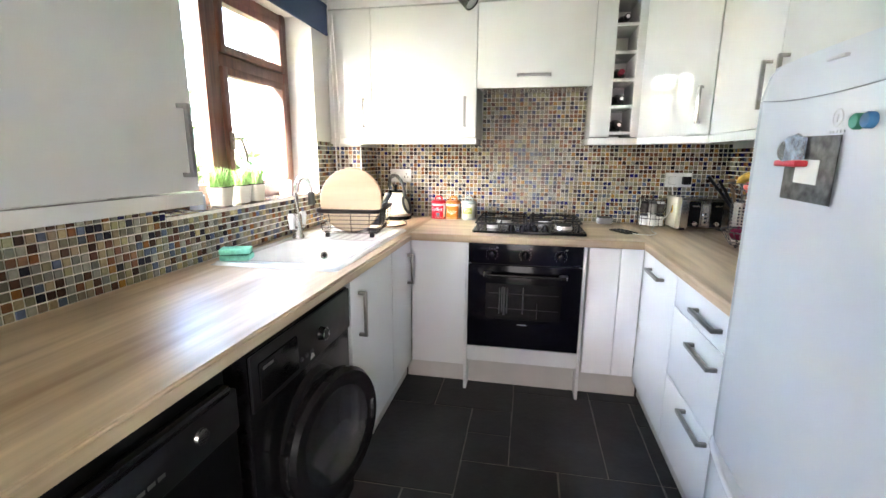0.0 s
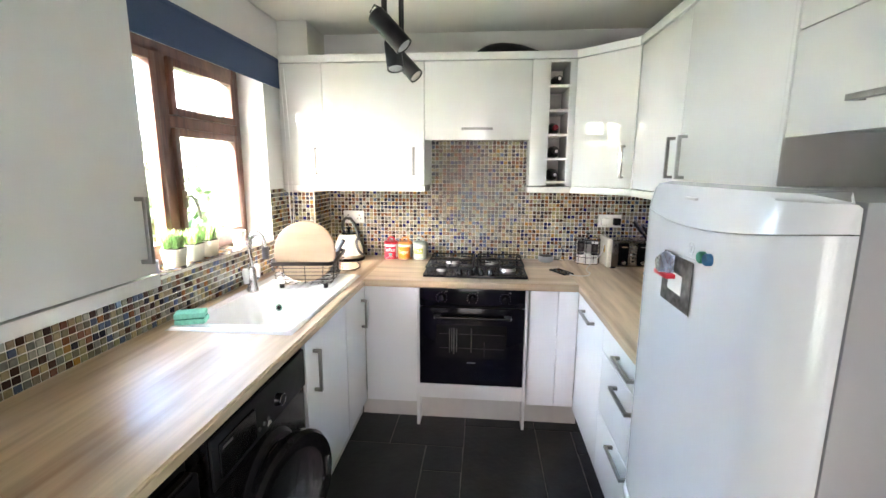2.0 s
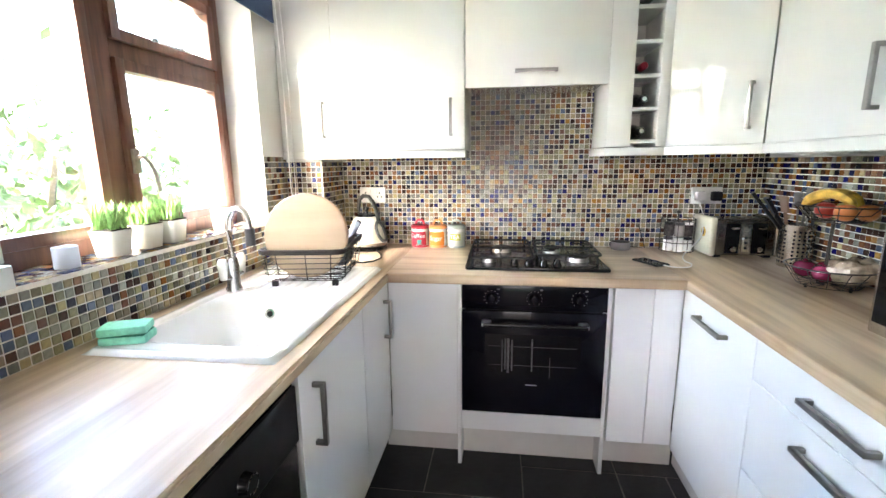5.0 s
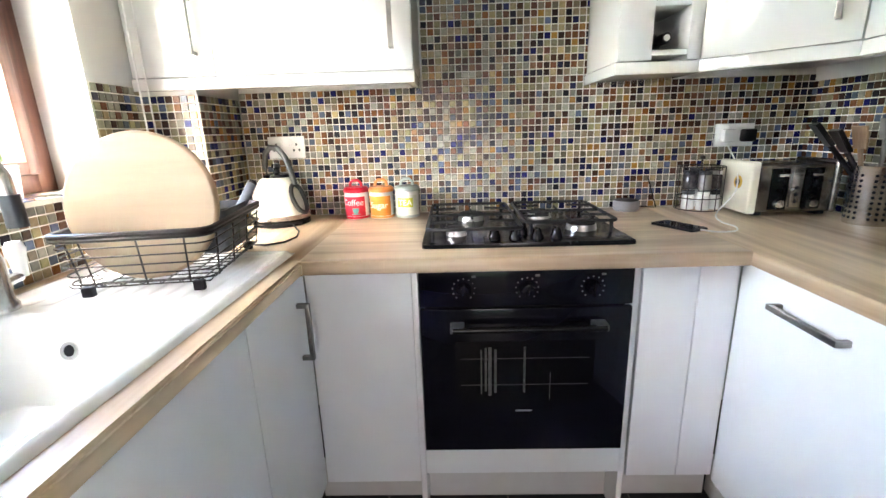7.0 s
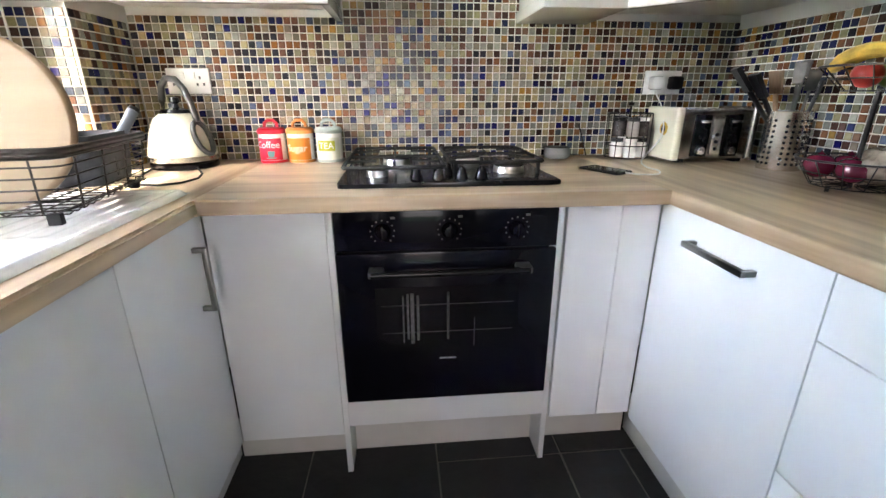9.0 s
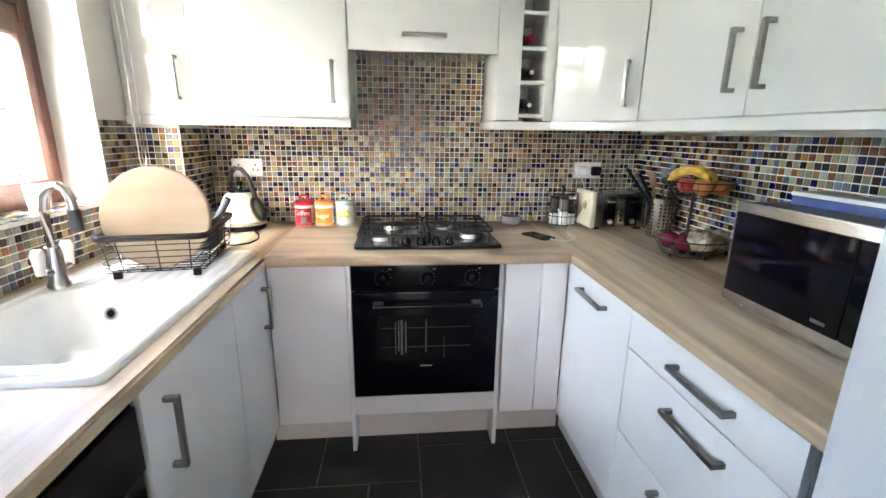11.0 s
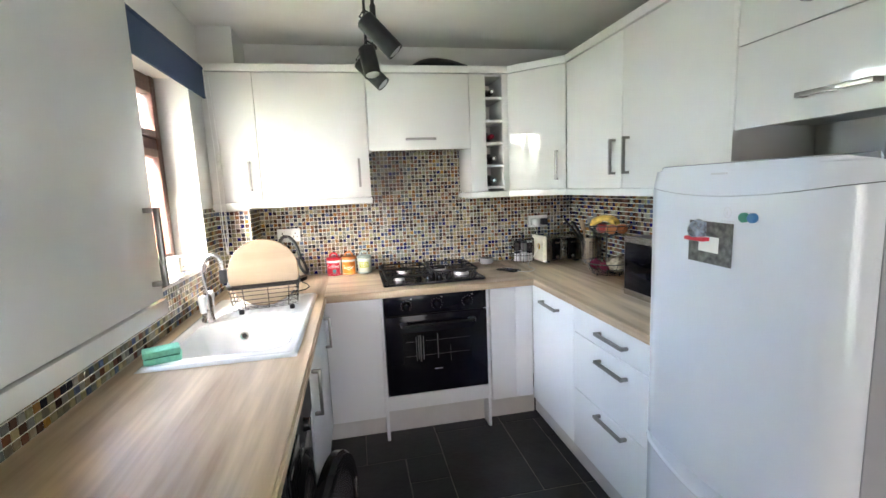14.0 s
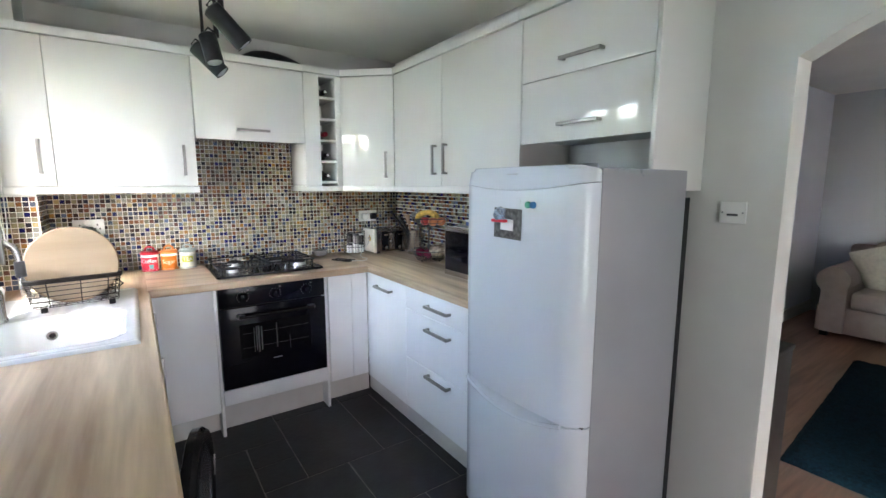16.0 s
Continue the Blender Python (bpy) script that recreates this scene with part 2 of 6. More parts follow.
box(wb, LEFT - 0.3, LEFT, WIN_Y0, WIN_Y1, WIN_Z1, TOP)
wall_window = structure("wall_window", wb, PAINT, "white window wall with a deep reveal", "wall")
# rear wall is never in view; its opening is added with the fill lamp
rw_ = bmesh.new()
box(rw_, LEFT - 0.3, -0.6, REAR - 0.1, REAR, 0, TOP)
box(rw_, 0.3, RIGHT + 0.12, REAR - 0.1, REAR, 0, TOP)
box(rw_, -0.6, 0.3, REAR - 0.1, REAR, 2.05, TOP)
box(rw_, -0.6, 0.3, REAR - 0.1, REAR, 0, 0.05)
structure("wall_rear", rw_, PAINT, "plain off-white unseen wall with an added opening", "wall")

# wall with the archway to the sitting room
ARCH0, ARCH1 = 0.258, -0.95
wr = bmesh.new()
box(wr, RIGHT, RIGHT + 0.12, ARCH0, BACK, 0, TOP)
box(wr, RIGHT, RIGHT + 0.12, REAR, ARCH1, 0, TOP)
outline = [(ARCH0, TOP), (ARCH0, 1.84)]
for k in range(13):
    a = k / 12
    outline.append((ARCH0 + (ARCH1 - ARCH0) * a, 1.84 + 0.17 * (1 - abs(2 * a - 1) ** 2.2)))
outline.append((ARCH1, TOP))
near_v = [wr.verts.new((RIGHT, y, z)) for y, z in outline]
far_v = [wr.verts.new((RIGHT + 0.12, y, z)) for y, z in outline]
wr.faces.new(near_v)
wr.faces.new(far_v[::-1])
for k in range(len(outline)):
    j = (k + 1) % len(outline)
    wr.faces.new((near_v[j], near_v[k], far_v[k], far_v[j]))
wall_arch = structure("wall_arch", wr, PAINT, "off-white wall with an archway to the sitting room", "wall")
# boxed-in pipe column in the corner
column = structure("pipe_boxing", slab(LEFT, -1.025, 2.65, BACK, COUNTER, TOP), PAINT, "boxed-in corner pipe column, tiled below the cabinets", "column")

# ---- window ----
WX = -1.40
window = thing("window_1", "dark brown wooden casement window with an opening toplight", "window", (WX, WIN_Y0, WIN_Z0), kind="structure")


def bar(name, y0, y1, z0, z1, depth=0.06, off=0.0, parent=window, mat=FRAME_BROWN):
    ox, oy, oz = WX, WIN_Y0, WIN_Z0
    return part(name, slab(-depth / 2 + off, depth / 2 + off, y0 - oy, y1 - oy, z0 - oz, z1 - oz, bevel=0.006), mat, parent)


bar("window_frame", WIN_Y0, WIN_Y0 + 0.055, WIN_Z0, WIN_Z1, 0.075)
bar("window_frame", WIN_Y1 - 0.055, WIN_Y1, WIN_Z0, WIN_Z1, 0.075)
bar("window_frame", WIN_Y0, WIN_Y1, WIN_Z0 + 0.004, WIN_Z0 + 0.065, 0.07)
bar("window_frame", WIN_Y0, WIN_Y1, WIN_Z1 - 0.055, WIN_Z1 - 0.004, 0.07)
bar("mullion", 1.765, 1.845, WIN_Z0 + 0.03, WIN_Z1 - 0.03, 0.07)
bar("transom", 1.845, WIN_Y1 - 0.05, 1.70, 1.755, 0.068)


def sash(name, y0, y1, z0, z1, label):
    s = part(name, box(box(box(box(bmesh.new(), -0.01, 0.05, y0, y0 + 0.037, z0, z1, 0.006), -0.01, 0.05, y1 - 0.037, y1, z0, z1, 0.006),
             -0.009, 0.049, y0 + 0.01, y1 - 0.01, z0, z0 + 0.037, 0.006), -0.009, 0.049, y0 + 0.01, y1 - 0.01, z1 - 0.037, z1, 0.006), FRAME_BROWN, window, label)
    pane = part("pane", slab(-0.004, 0.004, y0 + 0.03, y1 - 0.03, z0 + 0.03, z1 - 0.03), GLASS, s)
    pane.visible_shadow = False
    return s


LY = [v - WIN_Y0 for v in (WIN_Y0 + 0.055, 1.765, 1.845, WIN_Y1 - 0.055)]
sash("side_light", LY[0], LY[1], 0.065, WIN_Z1 - WIN_Z0 - 0.055, "fixed brown wooden side light")
low_sash = sash("casement", LY[2], LY[3], 0.065, 1.70 - WIN_Z0, "opening brown wooden casement")
top_sash = sash("toplight", LY[2], LY[3], 1.755 - WIN_Z0, WIN_Z1 - WIN_Z0 - 0.055, "brown wooden toplight with a casement stay")
hb = bmesh.new()
box(hb, 0.05, 0.062, LY[2] + 0.008, LY[2] + 0.034, 0.25, 0.33, 0.003)
wire(hb, [(0.06, LY[2] + 0.02, 0.30), (0.085, LY[2] + 0.022, 0.305), (0.098, LY[2] + 0.035, 0.28), (0.1, LY[2] + 0.05, 0.24), (0.1, LY[2] + 0.058, 0.19)], 0.0065, 8)
part("window_handle", hb, material("bronze_handle_metal", (0.3, 0.26, 0.22), 0.35, 0.4, vary=0.2, scale=60), low_sash, "dark metal casement handle")
st = bmesh.new()
zc = 1.755 - WIN_Z0 + 0.03
rod(st, (0.06, LY[2] + 0.15, zc), (0.06, LY[2] + 0.36, zc), 0.005)
lathe(st, [(0, -0.008), (0.013, -0.006), (0.013, 0.006), (0, 0.008)], 12, (0.06, LY[2] + 0.17, zc))
lathe(st, [(0, -0.008), (0.011, -0.006), (0.011, 0.006), (0, 0.008)], 12, (0.06, LY[2] + 0.3, zc))
part("casement_stay", st, CHROME, top_sash, "pale metal casement stay")
sill = part("window_sill", slab(0.03, LEFT - WX + 0.004, 0.003, WIN_Y1 - WIN_Y0 - 0.003, 0.0, 0.012), GROUT, window, "tiled window sill")

# ---- kitchen furniture ----


def d_handle(parent, x, y, z, length, upright=True, mat=NICKEL):
    """A square-section bar handle on two posts; x, z is its middle on the front at y."""
    bm, h = bmesh.new(), length / 2
    if upright:
        box(bm, x - 0.007, x + 0.007, y - 0.034, y - 0.022, z - h, z + h, 0.0015)
        for s in (-1, 1):
            box(bm, x - 0.0065, x + 0.0065, y - 0.024, y, z + s * (h - 0.006) - 0.006, z + s * (h - 0.006) + 0.006, 0.001)
    else:
        box(bm, x - h, x + h, y - 0.034, y - 0.022, z - 0.007, z + 0.007, 0.0015)
        for s in (-1, 1):
            box(bm, x + s * (h - 0.006) - 0.006, x + s * (h - 0.006) + 0.006, y - 0.024, y, z - 0.0065, z + 0.0065, 0.001)
    return part("handle", bm, mat, parent, "brushed nickel bar handle")


def front(parent, name, x0, x1, z0, z1, mat, y=0.0, gap=0.0015):
    return part(name, slab(x0 + gap, x1 - gap, y, y + 0.018, z0 + gap, z1 - gap, bevel=0.002), mat, parent)


def carcass(parent, w, d, z0, z1, y=0.0195, mat=WHITE_CARCASS):
    return part("body", slab(0.0005, w - 0.0005, y, d, z0, z1), mat, parent)


# worktop, in three lengths
worktop = thing("worktop", "oak-grained laminate worktop in a U round the kitchen", "worktop", (0, 0, UNDER))
T = COUNTER - UNDER


SINK = (-1.15, -0.648, 1.395, 2.345)
lt = bmesh.new()
box(lt, SINK[1] - 0.03, -0.600, 0.02, 2.25, 0, T)
lt.edges.ensure_lookup_table()
bmesh.ops.bevel(lt, geom=[e for e in lt.edges if all(v.co.x > -0.6005 for v in e.verts) and abs(e.verts[0].co.y - e.verts[1].co.y) > 0.1], offset=0.007, segments=3, affect="EDGES")
box(lt, LEFT + 0.001, SINK[0] + 0.03, 0.02, BACK - 0.001, 0, T)
box(lt, SINK[0] + 0.03, SINK[1] - 0.03, 0.02, SINK[2] + 0.03, 0, T)
box(lt, SINK[0] + 0.03, SINK[1] - 0.03, SINK[3] - 0.03, BACK - 0.001, 0, T)
box(lt, SINK[1] - 0.03, -0.600, 2.25, BACK - 0.001, 0, T)
part("left_length", lt, TOP_Y, worktop)
part("back_length", slab(-0.6145, 0.5755, 2.25, BACK - 0.001, 0, T + 0.0004, bevel=0.007, seg=3), TOP_X, worktop)
part("right_length", slab(0.572, RIGHT - 0.001, 1.12, BACK - 0.001, 0, T, bevel=0.007, seg=3), TOP_Y, worktop)

# base run by the oven
filler_l = thing("base_cabinet", "white base corner panel beside the oven", "cabinet", (-0.62, 2.312, 0))
front(filler_l, "door", 0, 0.303, 0.15, UNDER - 0.002, FRONT_LIGHTENED)
part("body", slab(0.0, 0.302, 0.02, 0.55, 0.15, UNDER - 0.002), WHITE_CARCASS, filler_l)
part("plinth", slab(-0.05, 0.302, 0.10, 0.116, 0.002, 0.148), PLINTH, filler_l, "pale grey plinth")
filler_r = thing("base_cabinet", "narrow white base cabinet with a corner post beside the oven", "cabinet", (0.325, 2.312, 0))
front(filler_r, "door", 0, 0.155, 0.165, UNDER - 0.002, FRONT_LIGHTENED)
front(filler_r, "corner_post", 0.155, 0.265, 0.165, UNDER - 0.002, FRONT_LIGHTENED)
part("body", slab(0.0, 0.264, 0.02, 0.55, 0.165, UNDER - 0.002), WHITE_CARCASS, filler_r)
part("plinth", slab(0.0, 0.31, 0.10, 0.116, 0.002, 0.163), PLINTH, filler_r, "pale grey plinth")

housing = thing("oven_housing", "white built-under oven housing with two side legs", "cabinet", (0, 2.30, 0))
for s in (-1, 1):
    part("side_panel", slab(s * 0.309 - 0.0085, s * 0.309 + 0.0085, 0.012, 0.56, 0.002, UNDER - 0.002, bevel=0.0015), FRONT_LIGHTENED, housing)
part("lower_panel", slab(-0.2995, 0.2995, 0.008, 0.03, 0.185, 0.272, bevel=0.002), FRONT_LIGHTENED, housing)
part("plinth", slab(-0.2995, 0.2995, 0.11, 0.126, 0.002, 0.17), PLINTH, housing, "pale grey plinth")
part("shelf", slab(-0.2995, 0.2995, 0.031, 0.55, 0.20, 0.218), WHITE_CARCASS, housing)

# oven
oven = thing("oven", "black glass built-in single oven with three control knobs", "oven", (0, 2.30, 0.276))
part("body", slab(-0.285, 0.285, 0.021, 0.55, 0.004, 0.585), BLACK_MATT, oven)
panel = part("control_panel", slab(-0.2975, 0.2975, 0.0, 0.02, 0.476, 0.593, bevel=0.003), BLACK_GLASS, oven, "black glass control panel")
odoor = part("door", slab(-0.2975, 0.2975, -0.004, 0.02, 0.004, 0.470, bevel=0.004), BLACK_GLASS, oven, "black glass oven door")
ohandle = part("handle", rod(bmesh.new(), (-0.205, -0.045, 0.425), (0.215, -0.045, 0.425), 0.009, seg=14), BLACK_GLOSS, odoor, "black bar handle")
BRACKET = material("grey_handle_bracket", (0.11, 0.11, 0.115), 0.35, 0.3, vary=0.1, scale=40)
for x in (-0.192, 0.202):
    part("bracket", slab(x - 0.02, x + 0.02, -0.05, -0.0045, 0.416, 0.434, bevel=0.004), BRACKET, ohandle, "dark grey handle bracket")
DARK_WINDOW = material("smoked_inner_glass", (0.003, 0.003, 0.004), 0.1, Specular_IOR_Level=0.2)
part("viewing_window", slab(-0.2, 0.2, -0.0052, -0.0042, 0.17, 0.37), DARK_WINDOW, odoor, "smoked glass viewing window")
RACK_BADGE = material("pale_badge_print", (0.4, 0.4, 0.42), 0.4)
KNOB_PALE = material("grey_badge_print", (0.5, 0.51, 0.53), 0.4)
RACK_LINE = material("dim_oven_shelf", (0.06, 0.06, 0.06), 0.5)
for z in (0.23, 0.315):
    part("oven_shelf", slab(-0.185, 0.185, -0.0062, -0.0052, z, z + 0.0018), RACK_LINE, odoor, "wire shelf seen through the glass")
DRIP = material("dried_drip_mark", (0.09, 0.09, 0.09), 0.8, vary=0.5, scale=120)
for x, w, z0, z1 in ((-0.125, 0.004, 0.2, 0.345), (-0.112, 0.006, 0.21, 0.35), (-0.1, 0.01, 0.195, 0.352), (-0.084, 0.007, 0.205, 0.345), (0.0, 0.006, 0.205, 0.352), (0.075, 0.002, 0.18, 0.27)):
    bm = bmesh.new()
    box(bm, x - w / 2, x + w / 2, -0.0062, -0.0055, z0, z1)
    part("drip_mark", bm, DRIP, odoor, "dried drip on the glass")
part("badge", slab(-0.024, 0.024, -0.005, -0.0042, 0.14, 0.145, bevel=0.0004), RACK_BADGE, odoor, "small pale badge")
KNOBMARK = material("pale_dial_print", (0.13, 0.13, 0.13), 0.6)
for kx in (-0.172, 0.004, 0.185):
    kb = bmesh.new()
    lathe(kb, [(0, 0.024), (0.015, 0.022), (0.02, 0.004), (0.022, 0)], 20)
    box(kb, -0.005, 0.005, -0.02, 0.02, 0.016, 0.032, 0.002)
    bmesh.ops.transform(kb, matrix=pose(kx, 0, 0.528, 90, 0, 0), verts=kb.verts)
    knob = part("knob", kb, BLACK_GLASS, panel, "black control knob")
    marks = bmesh.new()
    for k in range(11):
        a = radians(-140 + 28 * k)
        box(marks, kx + 0.031 * math.sin(a) - 0.0018, kx + 0.031 * math.sin(a) + 0.0018, -0.0012, -0.0002, 0.528 + 0.031 * math.cos(a) - 0.0018, 0.528 + 0.031 * math.cos(a) + 0.0018)
    part("dial_marks", marks, KNOBMARK, panel, "pale dial print")
    part("indicator", slab(kx + 0.022, kx + 0.034, -0.0012, -0.0002, 0.562, 0.568), KNOBMARK, panel)

# right-hand run
rb = thing("base_cabinet", "white gloss base cabinet with a horizontal bar handle", "cabinet", (0.59, 2.311, 0), -90)
carcass(rb, 0.5105, 0.56, 0.15, UNDER - 0.002)
d = front(rb, "door", 0.0, 0.511, 0.15, UNDER - 0.004, FRONT_LIGHTENED)
d_handle(d, 0.256, 0, 0.798, 0.203, False)
part("plinth", slab(-0.115, 0.511, 0.06, 0.076, 0.002, 0.148), PLINTH, rb, "pale grey plinth")
drawers = thing("drawer_cabinet", "white gloss three-drawer base cabinet", "cabinet", (0.59, 1.80, 0), -90)
carcass(drawers, 0.6, 0.56, 0.15, UNDER - 0.002)
for z0, z1, hz in ((0.738, UNDER - 0.004, 0.802), (0.45, 0.738, 0.676), (0.15, 0.45, 0.42)):
    d = front(drawers, "drawer_front", 0, 0.6, z0, z1, FRONT_LIGHTENED)
    d_handle(d, 0.337, 0, hz, 0.205, False)
part("plinth", slab(0, 0.6, 0.06, 0.076, 0.002, 0.148), PLINTH, drawers, "pale grey plinth")

# left-hand run
lb = thing("base_cabinet", "white two-door sink base cabinet", "cabinet", (-0.62, 1.445, 0), 90)
part("body", slab(0.0005, 0.84, 0.02, 0.56, 0.15, 0.70), WHITE_CARCASS, lb)
d = front(lb, "door", 0, 0.508, 0.15, UNDER - 0.004, FRONT_LIGHTENED)
d_handle(d, 0.078, 0, 0.712, 0.18)
d = front(lb, "door", 0.508, 0.866, 0.15, UNDER - 0.004, FRONT_LIGHTENED)
d_handle(d, 0.79, 0, 0.715, 0.165)
part("plinth", slab(0, 0.978, 0.06, 0.076, 0.002, 0.148), PLINTH, lb, "pale grey plinth")

# wall cabinets
WF = 2.62
DB, DT = 1.42, 2.142
wc = thing("wall_cabinet", "white gloss two-door wall cabinet above the sink corner", "cabinet", (LEFT, WF, 0))
W0 = -0.311 - LEFT
carcass(wc, W0, BACK - WF - 0.002, DB, DT)
d = front(wc, "door", 0.002, -0.936 - LEFT, DB, DT, GLOSS_DIMMED)
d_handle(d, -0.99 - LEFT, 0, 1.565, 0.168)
d = front(wc, "door", -0.936 - LEFT, W0, DB, DT, GLOSS_DIMMED)
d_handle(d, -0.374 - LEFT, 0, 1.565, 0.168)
part("pelmet", slab(0.002, W0 + 0.004, -0.006, 0.02, WALL_BOTTOM, DB - 0.002, bevel=0.003), GLOSS_DIMMED, wc)
part("pelmet", slab(W0 - 0.02, W0 + 0.004, 0.021, BACK - WF - 0.004, WALL_BOTTOM, DB - 0.002, bevel=0.003), GLOSS_DIMMED, wc)
part("cornice", slab(0.002, W0 + 0.003, -0.012, 0.03, DT + 0.002, WALL_TOP, bevel=0.003), GLOSS_DIMMED, wc)
hc = thing("hood_cabinet", "white gloss cabinet with a lift-up door over the hob", "cabinet", (-0.309, WF, 0))
part("body", slab(0.001, 0.63, 0.0195, BACK - WF - 0.002, 1.71, DT), WHITE_CARCASS, hc)
d = front(hc, "door", 0, 0.629, 1.69, DT, GLOSS_DIMMED)
d_handle(d, 0.315, 0, 1.755, 0.185, False)
part("cornice", slab(-0.001, 0.634, -0.012, 0.03, DT + 0.002, WALL_TOP, bevel=0.003), GLOSS_DIMMED, hc)
vent = part("extractor_base", slab(0.02, 0.61, 0.05, 0.31, 1.696, 1.709), STEEL, hc, "steel underside of the cooker hood")
# wine rack column with five niches
wine = thing("wine_rack_cabinet", "narrow white wall cabinet with five open bottle niches", "cabinet", (0.321, WF, 0))
WW, DD = 0.252, BACK - WF - 0.002
part("side_panel", slab(0, 0.104, 0, DD, WALL_BOTTOM + 0.04, DT, bevel=0.002), GLOSS_DIMMED, wine)
part("side_panel", slab(0.212, WW, 0, DD, WALL_BOTTOM + 0.04, DT, bevel=0.002), GLOSS_DIMMED, wine)
part("back_panel", slab(0.105, 0.211, 0.26, DD, DB + 0.02, DT), SHADOW_CARCASS, wine)
NZ = [1.448, 1.586, 1.724, 1.862, 2.0, 2.138]
for k, z in enumerate(NZ):
    part("niche_shelf", slab(0.1045, 0.2115, 0.001, 0.259, z - 0.012, z + 0.004, bevel=0.001), GLOSS_DIMMED, wine)
part("pelmet", slab(-0.008, WW + 0.004, -0.006, DD, WALL_BOTTOM, DB - 0.002, bevel=0.003), GLOSS_DIMMED, wine)
part("cornice", slab(-0.001, WW + 0.006, -0.012, 0.03, DT + 0.002, WALL_TOP, bevel=0.003), GLOSS_DIMMED, wine)
# diagonal corner cabinet
CX, CY, FX = 0.574, 2.365, 0.84
corner = thing("corner_wall_cabinet", "white gloss diagonal corner wall cabinet", "cabinet", (CX, WF, 0))
dx, dy = FX - CX, CY - WF
length = math.hypot(dx, dy)
ang = math.degrees(math.atan2(dy, dx))
part("body", prism(bmesh.new(), [(0.002, 0.02), (dx + 0.02, dy + 0.022), (RIGHT - CX - 0.002, dy + 0.022), (RIGHT - CX - 0.002, BACK - WF - 0.002), (0.002, BACK - WF - 0.002)], DB, DT), WHITE_CARCASS, corner)


def turned(bm):
    bmesh.ops.transform(bm, matrix=pose(0, 0, 0, 0, 0, ang), verts=bm.verts)
    return bm


cd = part("door", turned(slab(0.003, length - 0.003, -0.002, 0.016, DB + 0.0015, DT - 0.0015, bevel=0.002)), GLOSS_DIMMED, corner)
hbm = bmesh.new()
box(hbm, length - 0.062, length - 0.048, -0.036, -0.024, 1.475, 1.65, 0.0015)
for z in (1.481, 1.644):
    box(hbm, length - 0.0615, length - 0.0485, -0.026, -0.002, z - 0.006, z + 0.006, 0.001)
part("handle", turned(hbm), NICKEL, cd, "brushed nickel bar handle")
part("pelmet", turned(slab(-0.002, length + 0.002, -0.008, 0.018, WALL_BOTTOM, DB - 0.002, bevel=0.003)), GLOSS_DIMMED, corner)
part("cornice", turned(slab(-0.006, length + 0.006, -0.014, 0.028, DT + 0.002, WALL_TOP, bevel=0.003)), GLOSS_DIMMED, corner)
# right-hand wall cabinet
rw = thing("wall_cabinet", "white gloss two-door wall cabinet above the microwave", "cabinet", (FX, CY, 0), -90)
RWW, RWD = CY - 1.192, RIGHT - FX - 0.002
carcass(rw, RWW, RWD, DB, DT)
mid = CY - 1.807
d = front(rw, "door", 0, mid, DB, DT, GLOSS_DIMMED)
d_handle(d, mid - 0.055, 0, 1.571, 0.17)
d = front(rw, "door", mid, RWW, DB, DT, GLOSS_DIMMED)
d_handle(d, mid + 0.055, 0, 1.571, 0.17)
part("pelmet", slab(0.004, RWW, -0.006, 0.02, WALL_BOTTOM, DB - 0.002, bevel=0.003), GLOSS_DIMMED, rw)
part("cornice", slab(0.004, RWW, -0.012, 0.03, DT + 0.002, WALL_TOP, bevel=0.003), GLOSS_DIMMED, rw)
# bridging cabinet over the fridge
bc = thing("bridging_cabinet", "white gloss cabinet with two lift-up doors over the fridge", "cabinet", (FX, 1.19, 0), -90)
part("side_panel", slab(0, 0.018, -0.004, RWD, 1.42, DT, bevel=0.002), GLOSS_DIMMED, bc)
part("body", slab(0.019, 0.644, 0.0195, RWD, 1.62, DT), WHITE_CARCASS, bc)
part("end_panel", slab(0.646, 0.664, -0.004, RWD, 1.405, DT, bevel=0.002), GLOSS_DIMMED, bc, "white end panel")
d = front(bc, "door", 0.019, 0.645, 1.605, 1.87, GLOSS_DIMMED)
d_handle(d, 0.348, 0, 1.673, 0.195, False)
d = front(bc, "door", 0.019, 0.645, 1.87, DT, GLOSS_DIMMED)
d_handle(d, 0.348, 0, 1.928, 0.195, False)
part("cornice", slab(0.001, 0.668, -0.012, 0.03, DT + 0.002, WALL_TOP, bevel=0.003), GLOSS_DIMMED, bc)
# tall wall cabinet by the window
lc = thing("wall_cabinet", "tall white gloss wall cabinet low over the worktop beside the window", "cabinet", (-0.912, 0.48, 0), 90)
LW, LD = 0.615, -0.912 - LEFT - 0.002
carcass(lc, LW, LD, 1.21, DT)
d = front(lc, "door", 0, LW, 1.21, DT, GLOSS_DIMMED)
d_handle(d, LW - 0.05, 0, 1.345, 0.19)
part("pelmet", slab(-0.004, LW + 0.004, -0.006, 0.02, 1.17, 1.208, bevel=0.003), GLOSS_DIMMED, lc)
part("pelmet", slab(-0.004, 0.02, 0.021, LD, 1.17, 1.208, bevel=0.003), GLOSS_DIMMED, lc)
part("pelmet", slab(LW - 0.02, LW + 0.004, 0.021, LD, 1.17, 1.208, bevel=0.003), GLOSS_DIMMED, lc)
part("cornice", slab(-0.004, LW + 0.004, -0.012, 0.03, DT + 0.002, WALL_TOP, bevel=0.003), GLOSS_DIMMED, lc)

